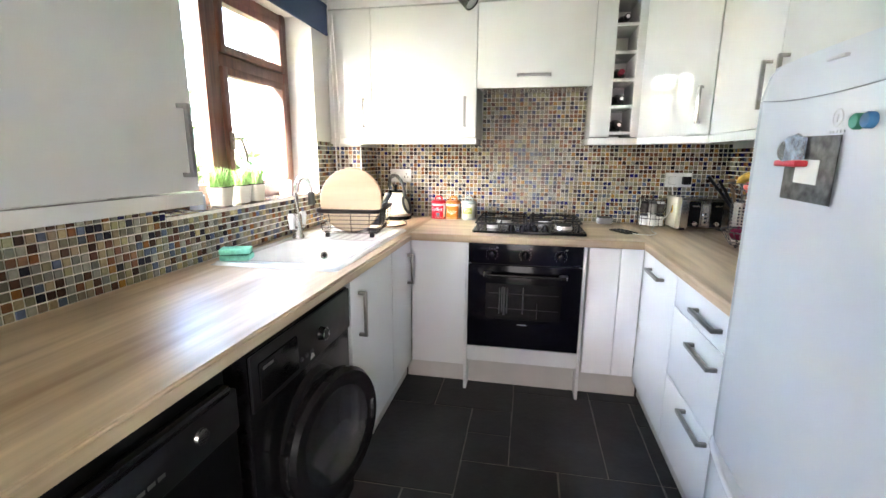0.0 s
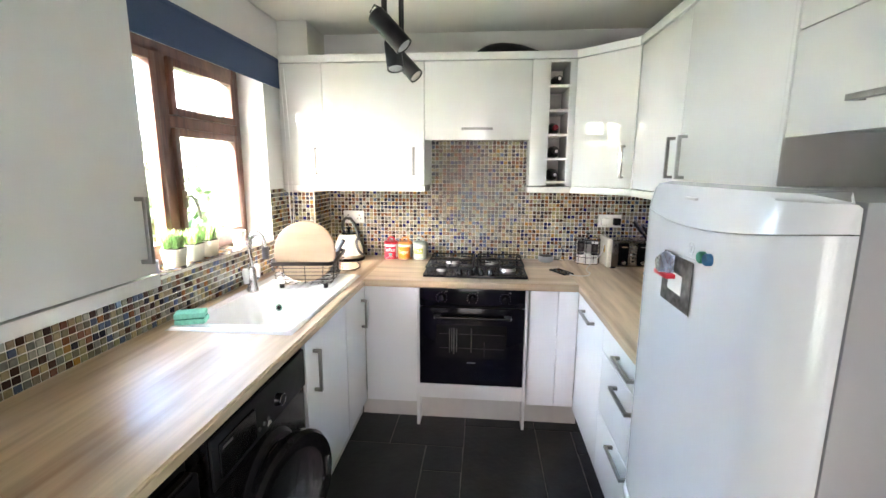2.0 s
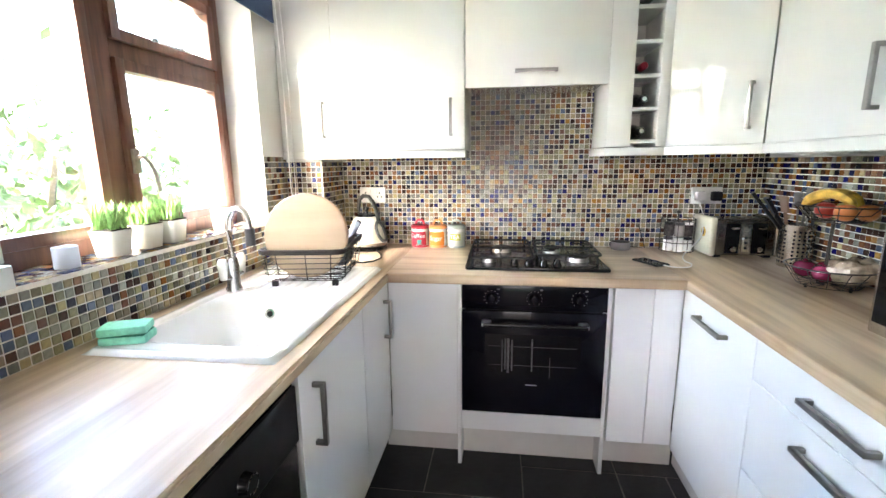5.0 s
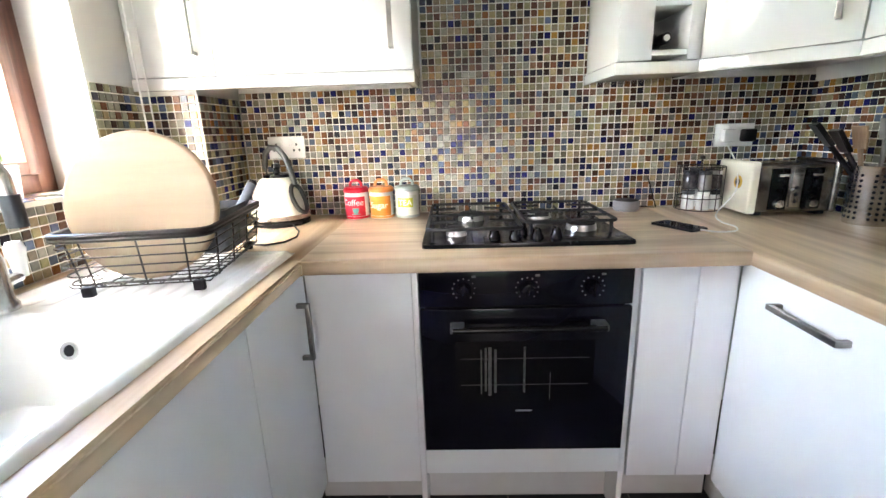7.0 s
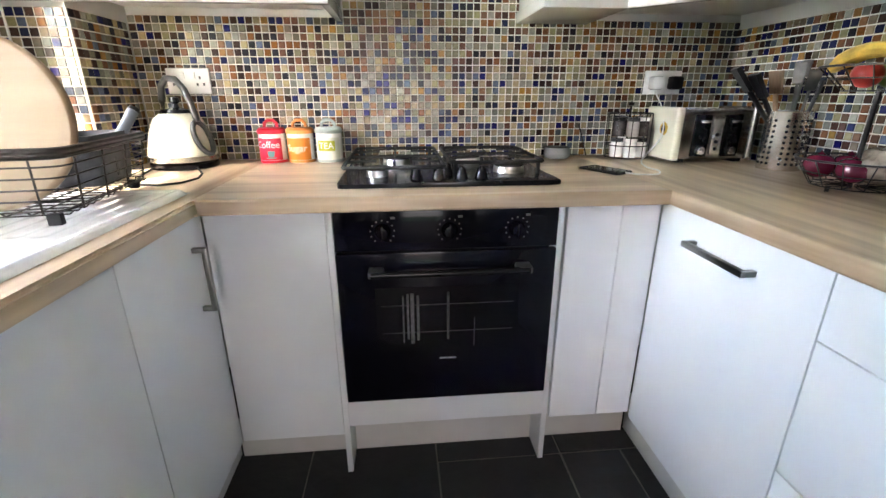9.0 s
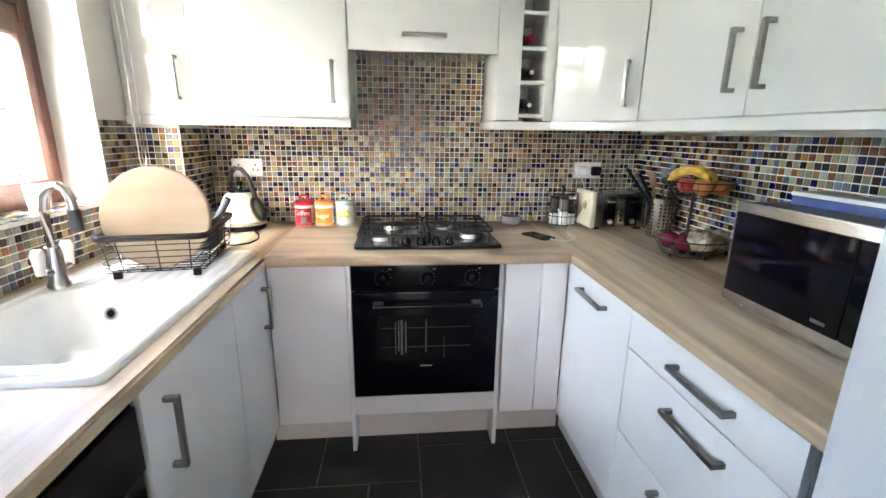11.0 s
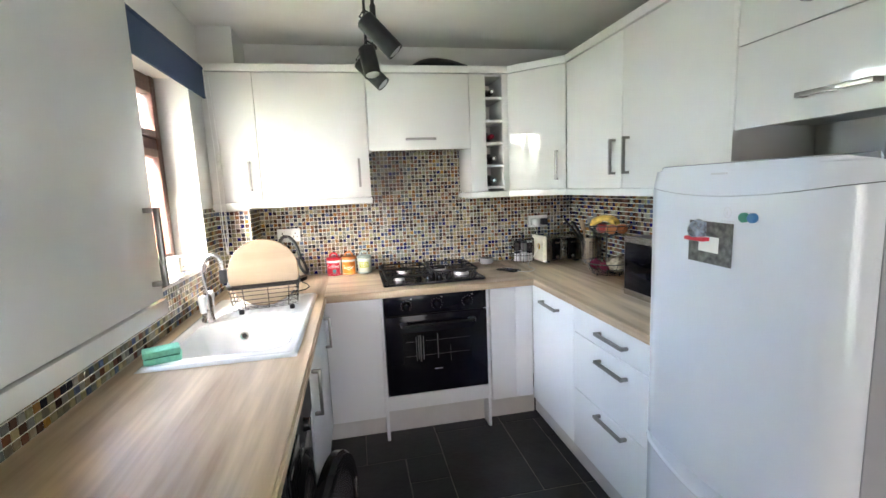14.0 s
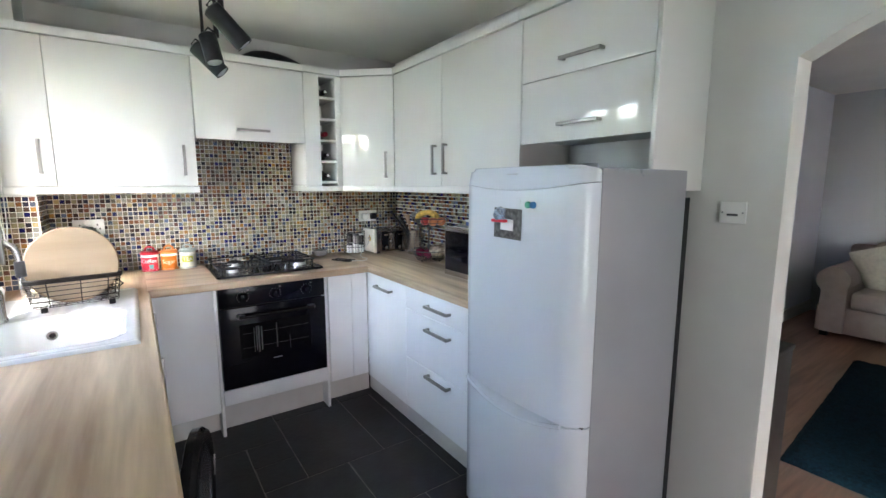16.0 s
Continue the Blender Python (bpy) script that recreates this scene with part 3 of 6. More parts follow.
# ---- appliances ----
# fridge freezer; local x runs along its width, front at y = 0
fr = thing("fridge_freezer", "white upright fridge freezer with rounded doors", "fridge", (0.462, 1.135, 0), -90)
FW, FH = 0.617, 1.485


def bowed(z0, z1, depth=0.06, r=0.06, bow=0.022):
    """A door with a bowed front and round outer edges."""
    pts = []
    for k in range(17):
        a = -1 + k / 8
        pts.append((FW / 2 + a * (FW / 2 - 0.004), bow * a * a + (0.05 * max(0, abs(a) - 0.86) / 0.14 if abs(a) > 0.86 else 0)))
    pts += [(FW - 0.004, depth + 0.03), (0.004, depth + 0.03)]
    return prism(bmesh.new(), pts, z0, z1)


part("body", slab(0.004, FW - 0.004, 0.094, 0.60, 0.03, FH - 0.004, bevel=0.006), FRIDGE_SHADED, fr, "white fridge cabinet, its side shade put into the colour")
capb = bowed(1.424, FH)
for v in capb.verts:
    if v.co.z > 1.46 and v.co.y < 0.085:
        v.co.y += 0.014
        v.co.z += 0.004
bmesh.ops.bevel(capb, geom=[e for e in capb.edges if all(v.co.z > 1.46 for v in e.verts)], offset=0.012, segments=3, affect="EDGES")
for v in capb.verts:
    if v.co.z < 1.43:
        v.co.z -= 0.028 * (1 - ((v.co.x - FW / 2) / (FW / 2)) ** 2) - 0.014
cap = part("top_cap", capb, FRIDGE, fr, "moulded white top cap")
ub = bowed(0.634, 1.423)
for v in ub.verts:
    if v.co.z > 1.41:
        v.co.z -= 0.028 * (1 - ((v.co.x - FW / 2) / (FW / 2)) ** 2) - 0.013
upper = part("upper_door", ub, FRIDGE, fr, "white bowed fridge door")
lowd = bowed(0.06, 0.628)
for v in lowd.verts:
    if v.co.z > 0.6 and v.co.y < 0.085:
        v.co.z -= 0.05 * max(0.0, 1 - ((v.co.x - FW * 0.45) / (FW * 0.45)) ** 2)
lower = part("lower_door", lowd, FRIDGE, fr, "white bowed freezer door")
# finger recess behind the sagging top edge of the freezer door
part("grip_recess", slab(0.03, FW - 0.03, 0.05, 0.06, 0.55, 0.632), FRIDGE, lower, "white finger recess")
gb = bmesh.new()
grip_pts = []
for k in range(25):
    x = 0.012 + (FW * 0.9 - 0.018) * k / 24
    a = (x - FW / 2) / (FW / 2)
    u = (x - FW * 0.45) / (FW * 0.45)
    grip_pts.append((x, 0.022 * a * a + 0.05 * max(0, abs(a) - 0.86) / 0.14 + 0.004, 0.627 - 0.05 * (1 - u * u)))
wire(gb, grip_pts, 0.008, 10)
part("grip", gb, FRIDGE, lower, "rolled white lip of the freezer grip")
part("door_gap", slab(FW * 0.9, FW - 0.012, 0.06, 0.07, 0.6275, 0.6345), DARK_GREY, fr, "dark gap between the doors")
# black strip added for the dark, shaded gap between fridge and wall
part("condenser", slab(0.03, FW - 0.004, 0.601, 0.63, 0.08, 1.38), BLACK_MATT, fr, "black strip for the shaded gap behind the fridge")
part("door_seal", slab(0.008, FW - 0.008, 0.085, 0.093, 0.05, FH - 0.02), DARK_GREY, fr, "grey door seal")
part("badge", slab(0.285, 0.33, 0.003, 0.02, 1.462, 1.467, bevel=0.0005), KNOB_PALE, cap, "small grey badge")
for x in (0.08, FW - 0.08):
    for y in (0.14, 0.54):
        part("foot", rod(bmesh.new(), (x, y, 0), (x, y, 0.032), 0.02), BLACK_MATT, fr)

# washing machine with its door ajar, local x along the run, front at y = 0
wm = thing("washing_machine", "black washing machine with its round door swung open", "washing machine", (-0.625, 0.835, 0), 90)
part("body", slab(0, 0.595, 0.0, 0.56, 0.015, 0.85, bevel=0.008), BLACK_GLOSS, wm)
part("plinth", slab(0.02, 0.575, 0.01, 0.03, 0.001, 0.014), BLACK_MATT, wm)
wp = part("control_panel", slab(0.005, 0.59, -0.008, 0.0, 0.70, 0.845, bevel=0.003), BLACK_MATT, wm, "black control fascia")
part("detergent_drawer", slab(0.03, 0.21, -0.016, -0.0085, 0.72, 0.82, bevel=0.004), BLACK_GLOSS, wp, "black detergent drawer")
kb = lathe(bmesh.new(), [(0, 0.02), (0.0185, 0.019), (0.0205, 0.004), (0.022, 0)], 24)
bmesh.ops.transform(kb, matrix=pose(0.36, -0.008, 0.765, 90, 0, 0), verts=kb.verts)
part("dial", kb, BLACK_GLOSS, wp, "black programme dial")
part("dial_rim", wire(bmesh.new(), [(0.36 + 0.0185 * math.cos(2 * math.pi * k / 28), -0.0275, 0.765 + 0.0185 * math.sin(2 * math.pi * k / 28)) for k in range(28)], 0.0016, 6, closed=True), CHROME, wp, "thin bright dial rim")
part("caution_mark", prism(bmesh.new(), [(-0.014, -0.004), (0.014, -0.004), (0.0, 0.02)], 0.0, 0.001), CERAMIC, wp, "small white triangular sticker").matrix_basis = pose(0.3, -0.0085, 0.715, 90, 0, 0)
kb = lathe(bmesh.new(), [(0, 0.0212), (0.0165, 0.0208), (0.017, 0.019)], 24)
bmesh.ops.transform(kb, matrix=pose(0.36, -0.008, 0.765, 90, 0, 0), verts=kb.verts)
part("dial_face", kb, BLACK_MATT, wp, "black dial face")
for k in range(3):
    kb = lathe(bmesh.new(), [(0, 0.006), (0.006, 0.005), (0.007, 0)], 12)
    bmesh.ops.transform(kb, matrix=pose(0.235 + 0.03 * k, -0.008, 0.735, 90, 0, 0), verts=kb.verts)
    part("button", kb, DARK_GREY, wp)
part("lettering_bar", slab(0.04, 0.085, -0.0172, -0.0162, 0.80, 0.808), KNOBMARK, wp)
port = lathe(bmesh.new(), [(0.155, 0.0), (0.165, 0.012), (0.185, 0.014), (0.2, 0.0)], 40)
bmesh.ops.transform(port, matrix=pose(0.30, -0.001, 0.47, 90, 0, 0), verts=port.verts)
part("porthole_ring", port, BLACK_MATT, wm, "charcoal porthole ring")
drum = lathe(bmesh.new(), [(0.153, 0.010), (0.15, 0.002), (0.0, 0.001)], 40)
bmesh.ops.transform(drum, matrix=pose(0.30, -0.001, 0.47, 90, 0, 0), verts=drum.verts)
part("drum", drum, STEEL, wm, "dark steel drum")
# the door swings on its hinge at the far side
SW = pose(0.075, -0.036, 0.49, 0, 0, -14) @ pose(0.2, 0, 0, 90, 0, 0)
ring = lathe(bmesh.new(), [(0.152, -0.02), (0.146, 0.018), (0.162, 0.026), (0.19, 0.024), (0.2, 0.01), (0.198, -0.014), (0.18, -0.02), (0.152, -0.02)], 48)
bmesh.ops.transform(ring, matrix=SW, verts=ring.verts)
wdoor = part("door", ring, BLACK_GLOSS, wm, "round black door, ajar")
gl = lathe(bmesh.new(), [(0.0, -0.055), (0.08, -0.05), (0.13, -0.02), (0.149, 0.014), (0.145, 0.018), (0.125, -0.016), (0.076, -0.045), (0.0, -0.05)], 40)
bmesh.ops.transform(gl, matrix=SW, verts=gl.verts)
SMOKED = material("smoked_door_glass", (0.1, 0.1, 0.11), 0.08, Transmission_Weight=0.7, IOR=1.4)
part("door_glass", gl, SMOKED, wdoor, "bulging clear door glass")
hg = box(bmesh.new(), -0.205, -0.19, -0.05, 0.05, -0.02, 0.006, 0.003)
bmesh.ops.transform(hg, matrix=SW, verts=hg.verts)
part("hinge", hg, STEEL, wdoor, "pale metal hinge")
lg = box(bmesh.new(), 0.152, 0.168, -0.035, 0.035, 0.022, 0.03, 0.003)
bmesh.ops.transform(lg, matrix=SW, verts=lg.verts)
part("latch", lg, STEEL, wdoor, "pale metal latch")

# dishwasher
dwm = thing("dishwasher", "black freestanding dishwasher under the worktop", "dishwasher", (-0.63, 0.195, 0), 90)
part("body", slab(0, 0.595, 0.02, 0.56, 0.015, 0.85, bevel=0.006), BLACK_MATT, dwm)
part("plinth", slab(0.01, 0.585, 0.05, 0.07, 0.0, 0.014), BLACK_MATT, dwm)
dd = part("door", slab(0.002, 0.593, -0.004, 0.019, 0.1, 0.70, bevel=0.005), BLACK_GLOSS, dwm, "black door")
dp = part("control_panel", slab(0.002, 0.593, -0.012, 0.019, 0.703, 0.80, bevel=0.006), BLACK_MATT, dwm, "charcoal control fascia")
part("grip", slab(0.03, 0.565, -0.02, 0.01, 0.802, 0.825, bevel=0.009), BLACK_GLOSS, dwm, "recessed grip")
kb = lathe(bmesh.new(), [(0, 0.008), (0.016, 0.006), (0.018, 0)], 24)
bmesh.ops.transform(kb, matrix=pose(0.475, -0.012, 0.758, 90, 0, 0), verts=kb.verts)
part("button", kb, STEEL, dp, "round silver button")
for k in range(4):
    part("badge_letter_bar", slab(0.30 + 0.022 * k, 0.316 + 0.022 * k, -0.0132, -0.0122, 0.741, 0.749), KNOBMARK, dp)
# end of the left-hand run
eb = thing("base_cabinet", "white base cabinet at the end of the run", "cabinet", (-0.62, 0.025, 0), 90)
part("body", slab(0.0005, 0.165, 0.0195, 0.56, 0.15, UNDER - 0.002), WHITE_CARCASS, eb)
d = front(eb, "door", 0, 0.165, 0.15, UNDER - 0.004, FRONT_LIGHTENED)
part("plinth", slab(0, 0.165, 0.06, 0.076, 0.002, 0.148), PLINTH, eb)

# ---- sink and its things ----
sink = thing("sink", "white ceramic inset sink with a ribbed drainer", "sink", (SINK[0], SINK[2], COUNTER))
SWD, SLN = SINK[1] - SINK[0], SINK[3] - SINK[2]
BX0, BX1, BY0, BY1, BR = 0.055, SWD - 0.04, 0.075, 0.52, 0.09


def inside(x, y, x0, x1, y0, y1, r):
    """Signed distance to a rounded rectangle, positive inside."""
    qx, qy = abs(x - (x0 + x1) / 2) - (x1 - x0) / 2 + r, abs(y - (y0 + y1) / 2) - (y1 - y0) / 2 + r
    return r - math.hypot(max(qx, 0), max(qy, 0)) - min(max(qx, qy), 0)


def ease(a):
    a = min(max(a, 0), 1)
    return a * a * (3 - 2 * a)


sb = bmesh.new()
NX, NY = 72, 130
grid = []
for j in range(NY + 1):
    row = []
    for i in range(NX + 1):
        x, y = SWD * i / NX, SLN * j / NY
        e = inside(x, y, 0, SWD, 0, SLN, 0.03)
        z = 0.012 - 0.011 * (1 - ease(e / 0.012))
        z -= 0.003 * ease((e - 0.02) / 0.012)
        d = inside(x, y, BX0, BX1, BY0, BY1, BR)
        z -= 0.165 * ease(d / 0.06) if d > 0 else 0
        if y > BY1 + 0.035 and 0.06 < x < SWD - 0.05 and y < SLN - 0.05:
            z -= 0.0025 * (0.5 + 0.5 * math.cos(2 * math.pi * x / 0.042)) * ease((y - BY1 - 0.035) / 0.02)
        row.append(sb.verts.new((x, y, z)))
    grid.append(row)
for j in range(NY):
    for i in range(NX):
        sb.faces.new((grid[j][i], grid[j][i + 1], grid[j + 1][i + 1], grid[j + 1][i]))
part("basin", sb, CERAMIC, sink)
over = lathe(bmesh.new(), [(0.010, 0.003), (0.012, 0.005), (0.017, 0.005), (0.019, 0.0), (0.019, -0.01)], 24)
bmesh.ops.transform(over, matrix=pose(0.22, BY1 - 0.0265, -0.058, 74, 0, 0), verts=over.verts)
part("overflow", over, CHROME, sink, "chrome overflow ring")
over = lathe(bmesh.new(), [(0, 0.0035), (0.0105, 0.0035), (0.0115, 0.0)], 16)
bmesh.ops.transform(over, matrix=pose(0.22, BY1 - 0.0265, -0.058, 74, 0, 0), verts=over.verts)
part("overflow_hole", over, BLACK_MATT, sink, "dark overflow hole")
waste = lathe(bmesh.new(), [(0, 0.004), (0.02, 0.004), (0.04, 0.002), (0.042, -0.002)], 28, (0.24, 0.3, -0.1555))
part("waste", waste, CHROME, sink, "chrome waste")

tap = thing("tap", "brushed steel swan-neck kitchen tap with two white levers", "tap", (-1.078, 1.925, COUNTER + 0.0115))
part("base", lathe(bmesh.new(), [(0.028, 0), (0.028, 0.012), (0.023, 0.02), (0.022, 0.1), (0.018, 0.12), (0.0, 0.122)], 24), STEEL, tap)
neck = [(0, 0, 0.1), (0.0, 0, 0.22), (0.008, 0, 0.262), (0.025, 0.0, 0.288), (0.046, 0.0, 0.292), (0.064, 0.0, 0.28), (0.074, 0.0, 0.255), (0.077, 0.0, 0.2)]
part("spout", wire(bmesh.new(), neck, 0.0125, 12), STEEL, tap, "curved steel spout")
part("nozzle", rod(bmesh.new(), (0.077, 0.0, 0.225), (0.078, 0.0, 0.165), 0.016, 0.017, 16), DARK_GREY, tap, "grey nozzle")
for s in (-1, 1):
    part("cross_arm", rod(bmesh.new(), (0, 0, 0.05), (0, s * 0.05, 0.055), 0.011, seg=12), STEEL, tap)
    part("lever", lathe(bmesh.new(), [(0, 0), (0.012, 0.003), (0.014, 0.03), (0.018, 0.06), (0.012, 0.075), (0, 0.077)], 16, (0, s * 0.055, 0.05)), CERAMIC, tap, "white ceramic lever")

SPONGE = material("mint_green_foam", (0.24, 0.7, 0.52), 0.9, vary=0.12, scale=90, bump=0.9, bscale=400)
SPONGE_D = material("dark_scourer", (0.03, 0.22, 0.14), 0.95, vary=0.3, scale=200, bump=0.9, bscale=600)
sponge = thing("sponge_pair", "two stacked mint-green sponges on the sink edge", "sponge", (-1.09, 1.475, COUNTER + 0.0085), 18)
part("sponge", slab(-0.055, 0.055, -0.035, 0.035, 0.0, 0.021, bevel=0.006), SPONGE, sponge)
top_s = slab(-0.055, 0.055, -0.035, 0.035, 0.023, 0.045, bevel=0.006)
bmesh.ops.transform(top_s, matrix=pose(-0.004, 0.004, 0, 0, 0, 6), verts=top_s.verts)
part("sponge", top_s, SPONGE, sponge)
part("scourer", slab(-0.05, 0.05, -0.032, 0.032, 0.0205, 0.0235), SPONGE_D, sponge, "darker scouring layer")

# dish rack with the round board and a cutlery caddy
WIRE = material("dark_coated_wire", (0.025, 0.02, 0.018), 0.4, 0.3, vary=0.2, scale=60)
rack = thing("dish_rack", "dark wire dish rack on the drainer", "dish rack", (-0.878, 2.18, COUNTER + 0.012), 8)
RX, RY, RZ = 0.155, 0.195, 0.132
rim = [(x, y, RZ) for x, y in rounded(-RX, RX, -RY, RY, 0.03, 4)]
rb2 = bmesh.new()
wire(rb2, rim, 0.0065, 8, closed=True)
wire(rb2, [(x, y, z - 0.008) for x, y, z in rim], 0.006, 8, closed=True)
part("rim", rb2, WIRE, rack, "flat dark rim")
for f, z in ((0.985, 0.106), (0.97, 0.086), (0.955, 0.066), (0.94, 0.046), (0.925, 0.027)):
    part("side_wire", wire(bmesh.new(), [(x * f, y * f, z) for x, y in rounded(-RX, RX, -RY, RY, 0.03, 4)], 0.0018, 6, closed=True), WIRE, rack)
for k in range(13):
    y = -RY * 0.88 + RY * 1.76 * k / 12
    part("cross_wire", wire(bmesh.new(), [(-RX * 0.92, y, 0.024), (-RX * 0.88, y, 0.018), (RX * 0.88, y, 0.018), (RX * 0.92, y, 0.024)], 0.0016, 5), WIRE, rack)
for k in range(7):
    x = -RX * 0.75 + RX * 1.5 * k / 6
    part("cross_wire", wire(bmesh.new(), [(x, -RY * 0.92, 0.024), (x, -RY * 0.88, 0.0195), (x, RY * 0.88, 0.0195), (x, RY * 0.92, 0.024)], 0.0016, 5), WIRE, rack)
for sx in (-1, 1):
    for f in (-0.75, -0.2, 0.35, 0.85):
        part("upright_wire", rod(bmesh.new(), (sx * RX * 0.92, f * RY * 0.92, 0.02), (sx * RX, f * RY, RZ), 0.002, seg=6), WIRE, rack)
    for f in (-0.6, 0.1, 0.7):
        part("upright_wire", rod(bmesh.new(), (f * RX * 0.92, sx * RY * 0.92, 0.02), (f * RX, sx * RY, RZ), 0.002, seg=6), WIRE, rack)
for x in (-0.105, 0.115):
    for y in (-0.176, 0.165):
        part("foot", slab(x - 0.011, x + 0.011, y - 0.008, y + 0.008, 0, 0.022, bevel=0.003), BLACK_MATT, rack, "black rubber foot")
board = thing("chopping_board", "round pale beech chopping board standing in the dish rack", "chopping board", (-0.845, 2.068, COUNTER + 0.033), 6)
bb = lathe(bmesh.new(), [(0, 0.009), (0.152, 0.009), (0.156, 0.005), (0.156, -0.005), (0.152, -0.009), (0, -0.009)], 64)
bmesh.ops.transform(bb, matrix=pose(-0.015, 0, 0.156, 82, 0, 0), verts=bb.verts)
part("disc", bb, BEECH, board)
bb = lathe(bmesh.new(), [(0.151, 0.0101), (0.1535, 0.0095), (0.1575, 0.0045), (0.1575, -0.0045), (0.1535, -0.0095)], 64)
bmesh.ops.transform(bb, matrix=pose(-0.015, 0, 0.156, 82, 0, 0), verts=bb.verts)
DARK_EDGE = material("dark_board_edge", (0.36, 0.25, 0.16), 0.5, vary=0.2, scale=40)
part("edge_band", bb, DARK_EDGE, board, "darker rim")
caddy = thing("cutlery_caddy", "charcoal plastic cutlery caddy standing in the dish rack", "caddy", (-0.806, 2.262, COUNTER + 0.05), 8)
cb = bmesh.new()
low, high = rounded(-0.042, 0.042, -0.085, 0.085, 0.015, 3), rounded(-0.05, 0.05, -0.098, 0.098, 0.018, 3)
lv, hv = [cb.verts.new((x, y, 0)) for x, y in low], [cb.verts.new((x, y, 0.105)) for x, y in high]
iv = [cb.verts.new((x * 0.93, y * 0.95, 0.105)) for x, y in high]
bv = [cb.verts.new((x * 0.9, y * 0.93, 0.006)) for x, y in low]
cb.faces.new(lv[::-1])
cb.faces.new(bv)
for one, two in ((lv, hv), (hv, iv), (iv, bv)):
    for k in range(len(one)):
        j = (k + 1) % len(one)
        cb.faces.new((one[k], one[j], two[j], two[k]))
CADDY_GREY = material("slate_grey_plastic", (0.085, 0.092, 0.108), 0.45, vary=0.12, scale=30)
part("tub", cb, CADDY_GREY, caddy)
part("divider", slab(-0.046, 0.046, -0.004, 0.004, 0.01, 0.098), DARK_GREY, caddy)
BRUSH_GREY = material("blue_grey_plastic", (0.12, 0.14, 0.17), 0.4, vary=0.1, scale=40)
brush = thing("dish_brush", "blue-grey dish brush handle leaning in the cutlery caddy", "brush", (-0.812, 2.285, COUNTER + 0.062))
part("handle", rod(bmesh.new(), (0, 0, 0), (0.055, 0.085, 0.135), 0.011, 0.013, 12), BRUSH_GREY, brush)
part("end_cap", rod(bmesh.new(), (0.055, 0.085, 0.135), (0.058, 0.09, 0.142), 0.0135, 0.011, 12), BLACK_MATT, brush, "dark end cap")
jar_glass = solid("glass_tumbler", lathe(bmesh.new(), [(0, 0), (0.026, 0), (0.03, 0.09), (0.0285, 0.09), (0.0245, 0.004), (0, 0.004)], 24), CLEAR, "clear glass tumbler beside the dish rack", "glass", (-1.065, 2.43, COUNTER + 0.001))

# ---- hob ----
hob = thing("gas_hob", "black four-burner gas hob set in the worktop", "hob", (0.012, 2.60, COUNTER))
part("base_plate", prism(bmesh.new(), rounded(-0.3, 0.3, -0.25, 0.25, 0.02, 4), 0.0005, 0.012), BLACK_GLOSS, hob)
part("raised_panel", slab(-0.12, 0.3, -0.256, -0.16, 0.002, 0.016, bevel=0.004), BLACK_GLOSS, hob)
BRUSHED = material("pale_burner_metal", (0.62, 0.6, 0.57), 0.3, 1.0, vary=0.1, scale=60)
for x, y, r in ((-0.2, -0.125, 0.03), (-0.145, 0.11, 0.045), (0.1, 0.12, 0.04), (0.195, -0.08, 0.045)):
    bz = lathe(bmesh.new(), [(r * 1.05, 0.012), (r * 1.03, 0.02), (r, 0.022), (r, 0.03), (0, 0.03)], 28, (x, y, 0))
    burner = part("burner", bz, BRUSHED, hob, "pale metal burner")
    part("burner_cap", lathe(bmesh.new(), [(r * 0.97, 0.03), (r * 0.97, 0.036), (r * 0.8, 0.039), (0, 0.04)], 28, (x, y, 0)), IRON, burner, "black burner cap")
for x, y in ((-0.09, -0.205), (-0.03, -0.205), (0.034, -0.205), (0.09, -0.205), (0.0, -0.13)):
    kb = lathe(bmesh.new(), [(0.019, 0), (0.0175, 0.012), (0.014, 0.018), (0.013, 0.03), (0, 0.031)], 18, (x, y, 0.014))
    box(kb, x - 0.005, x + 0.005, y - 0.017, y + 0.017, 0.026, 0.05, 0.002)
    part("knob", kb, BLACK_GLOSS, hob, "black control knob")
for x0, x1 in ((-0.285, -0.012), (0.012, 0.285)):
    g = bmesh.new()
    y0, y1, zt = -0.145 if x0 > 0 else -0.225, 0.225, 0.05
    ring = [(x, y, zt) for x, y in rounded(x0, x1, y0, y1, 0.02, 3)]
    wire(g, ring, 0.0055, 6, closed=True)
    cx, cy = (x0 + x1) / 2, (y0 + y1) / 2
    rod(g, (x0, cy, zt), (x1, cy, zt), 0.005, seg=6)
    for yy in (y0 + (y1 - y0) * 0.25, y0 + (y1 - y0) * 0.75):
        rod(g, (x0, yy, zt), (x0 + 0.085, yy, zt + 0.003), 0.0045, seg=6)
        rod(g, (x1, yy, zt), (x1 - 0.085, yy, zt + 0.003), 0.0045, seg=6)
        rod(g, (cx, yy - 0.1, zt), (cx, yy - 0.03, zt + 0.003), 0.0045, seg=6)
        rod(g, (cx, yy + 0.1, zt), (cx, yy + 0.03, zt + 0.003), 0.0045, seg=6)
    for x in (x0 + 0.015, x1 - 0.015):
        for y in (y0 + 0.01, y1 - 0.01):
            rod(g, (x, y, 0.01), (x, y, zt), 0.006, seg=6)
    part("pan_support", g, IRON, hob, "black cast-iron pan support")

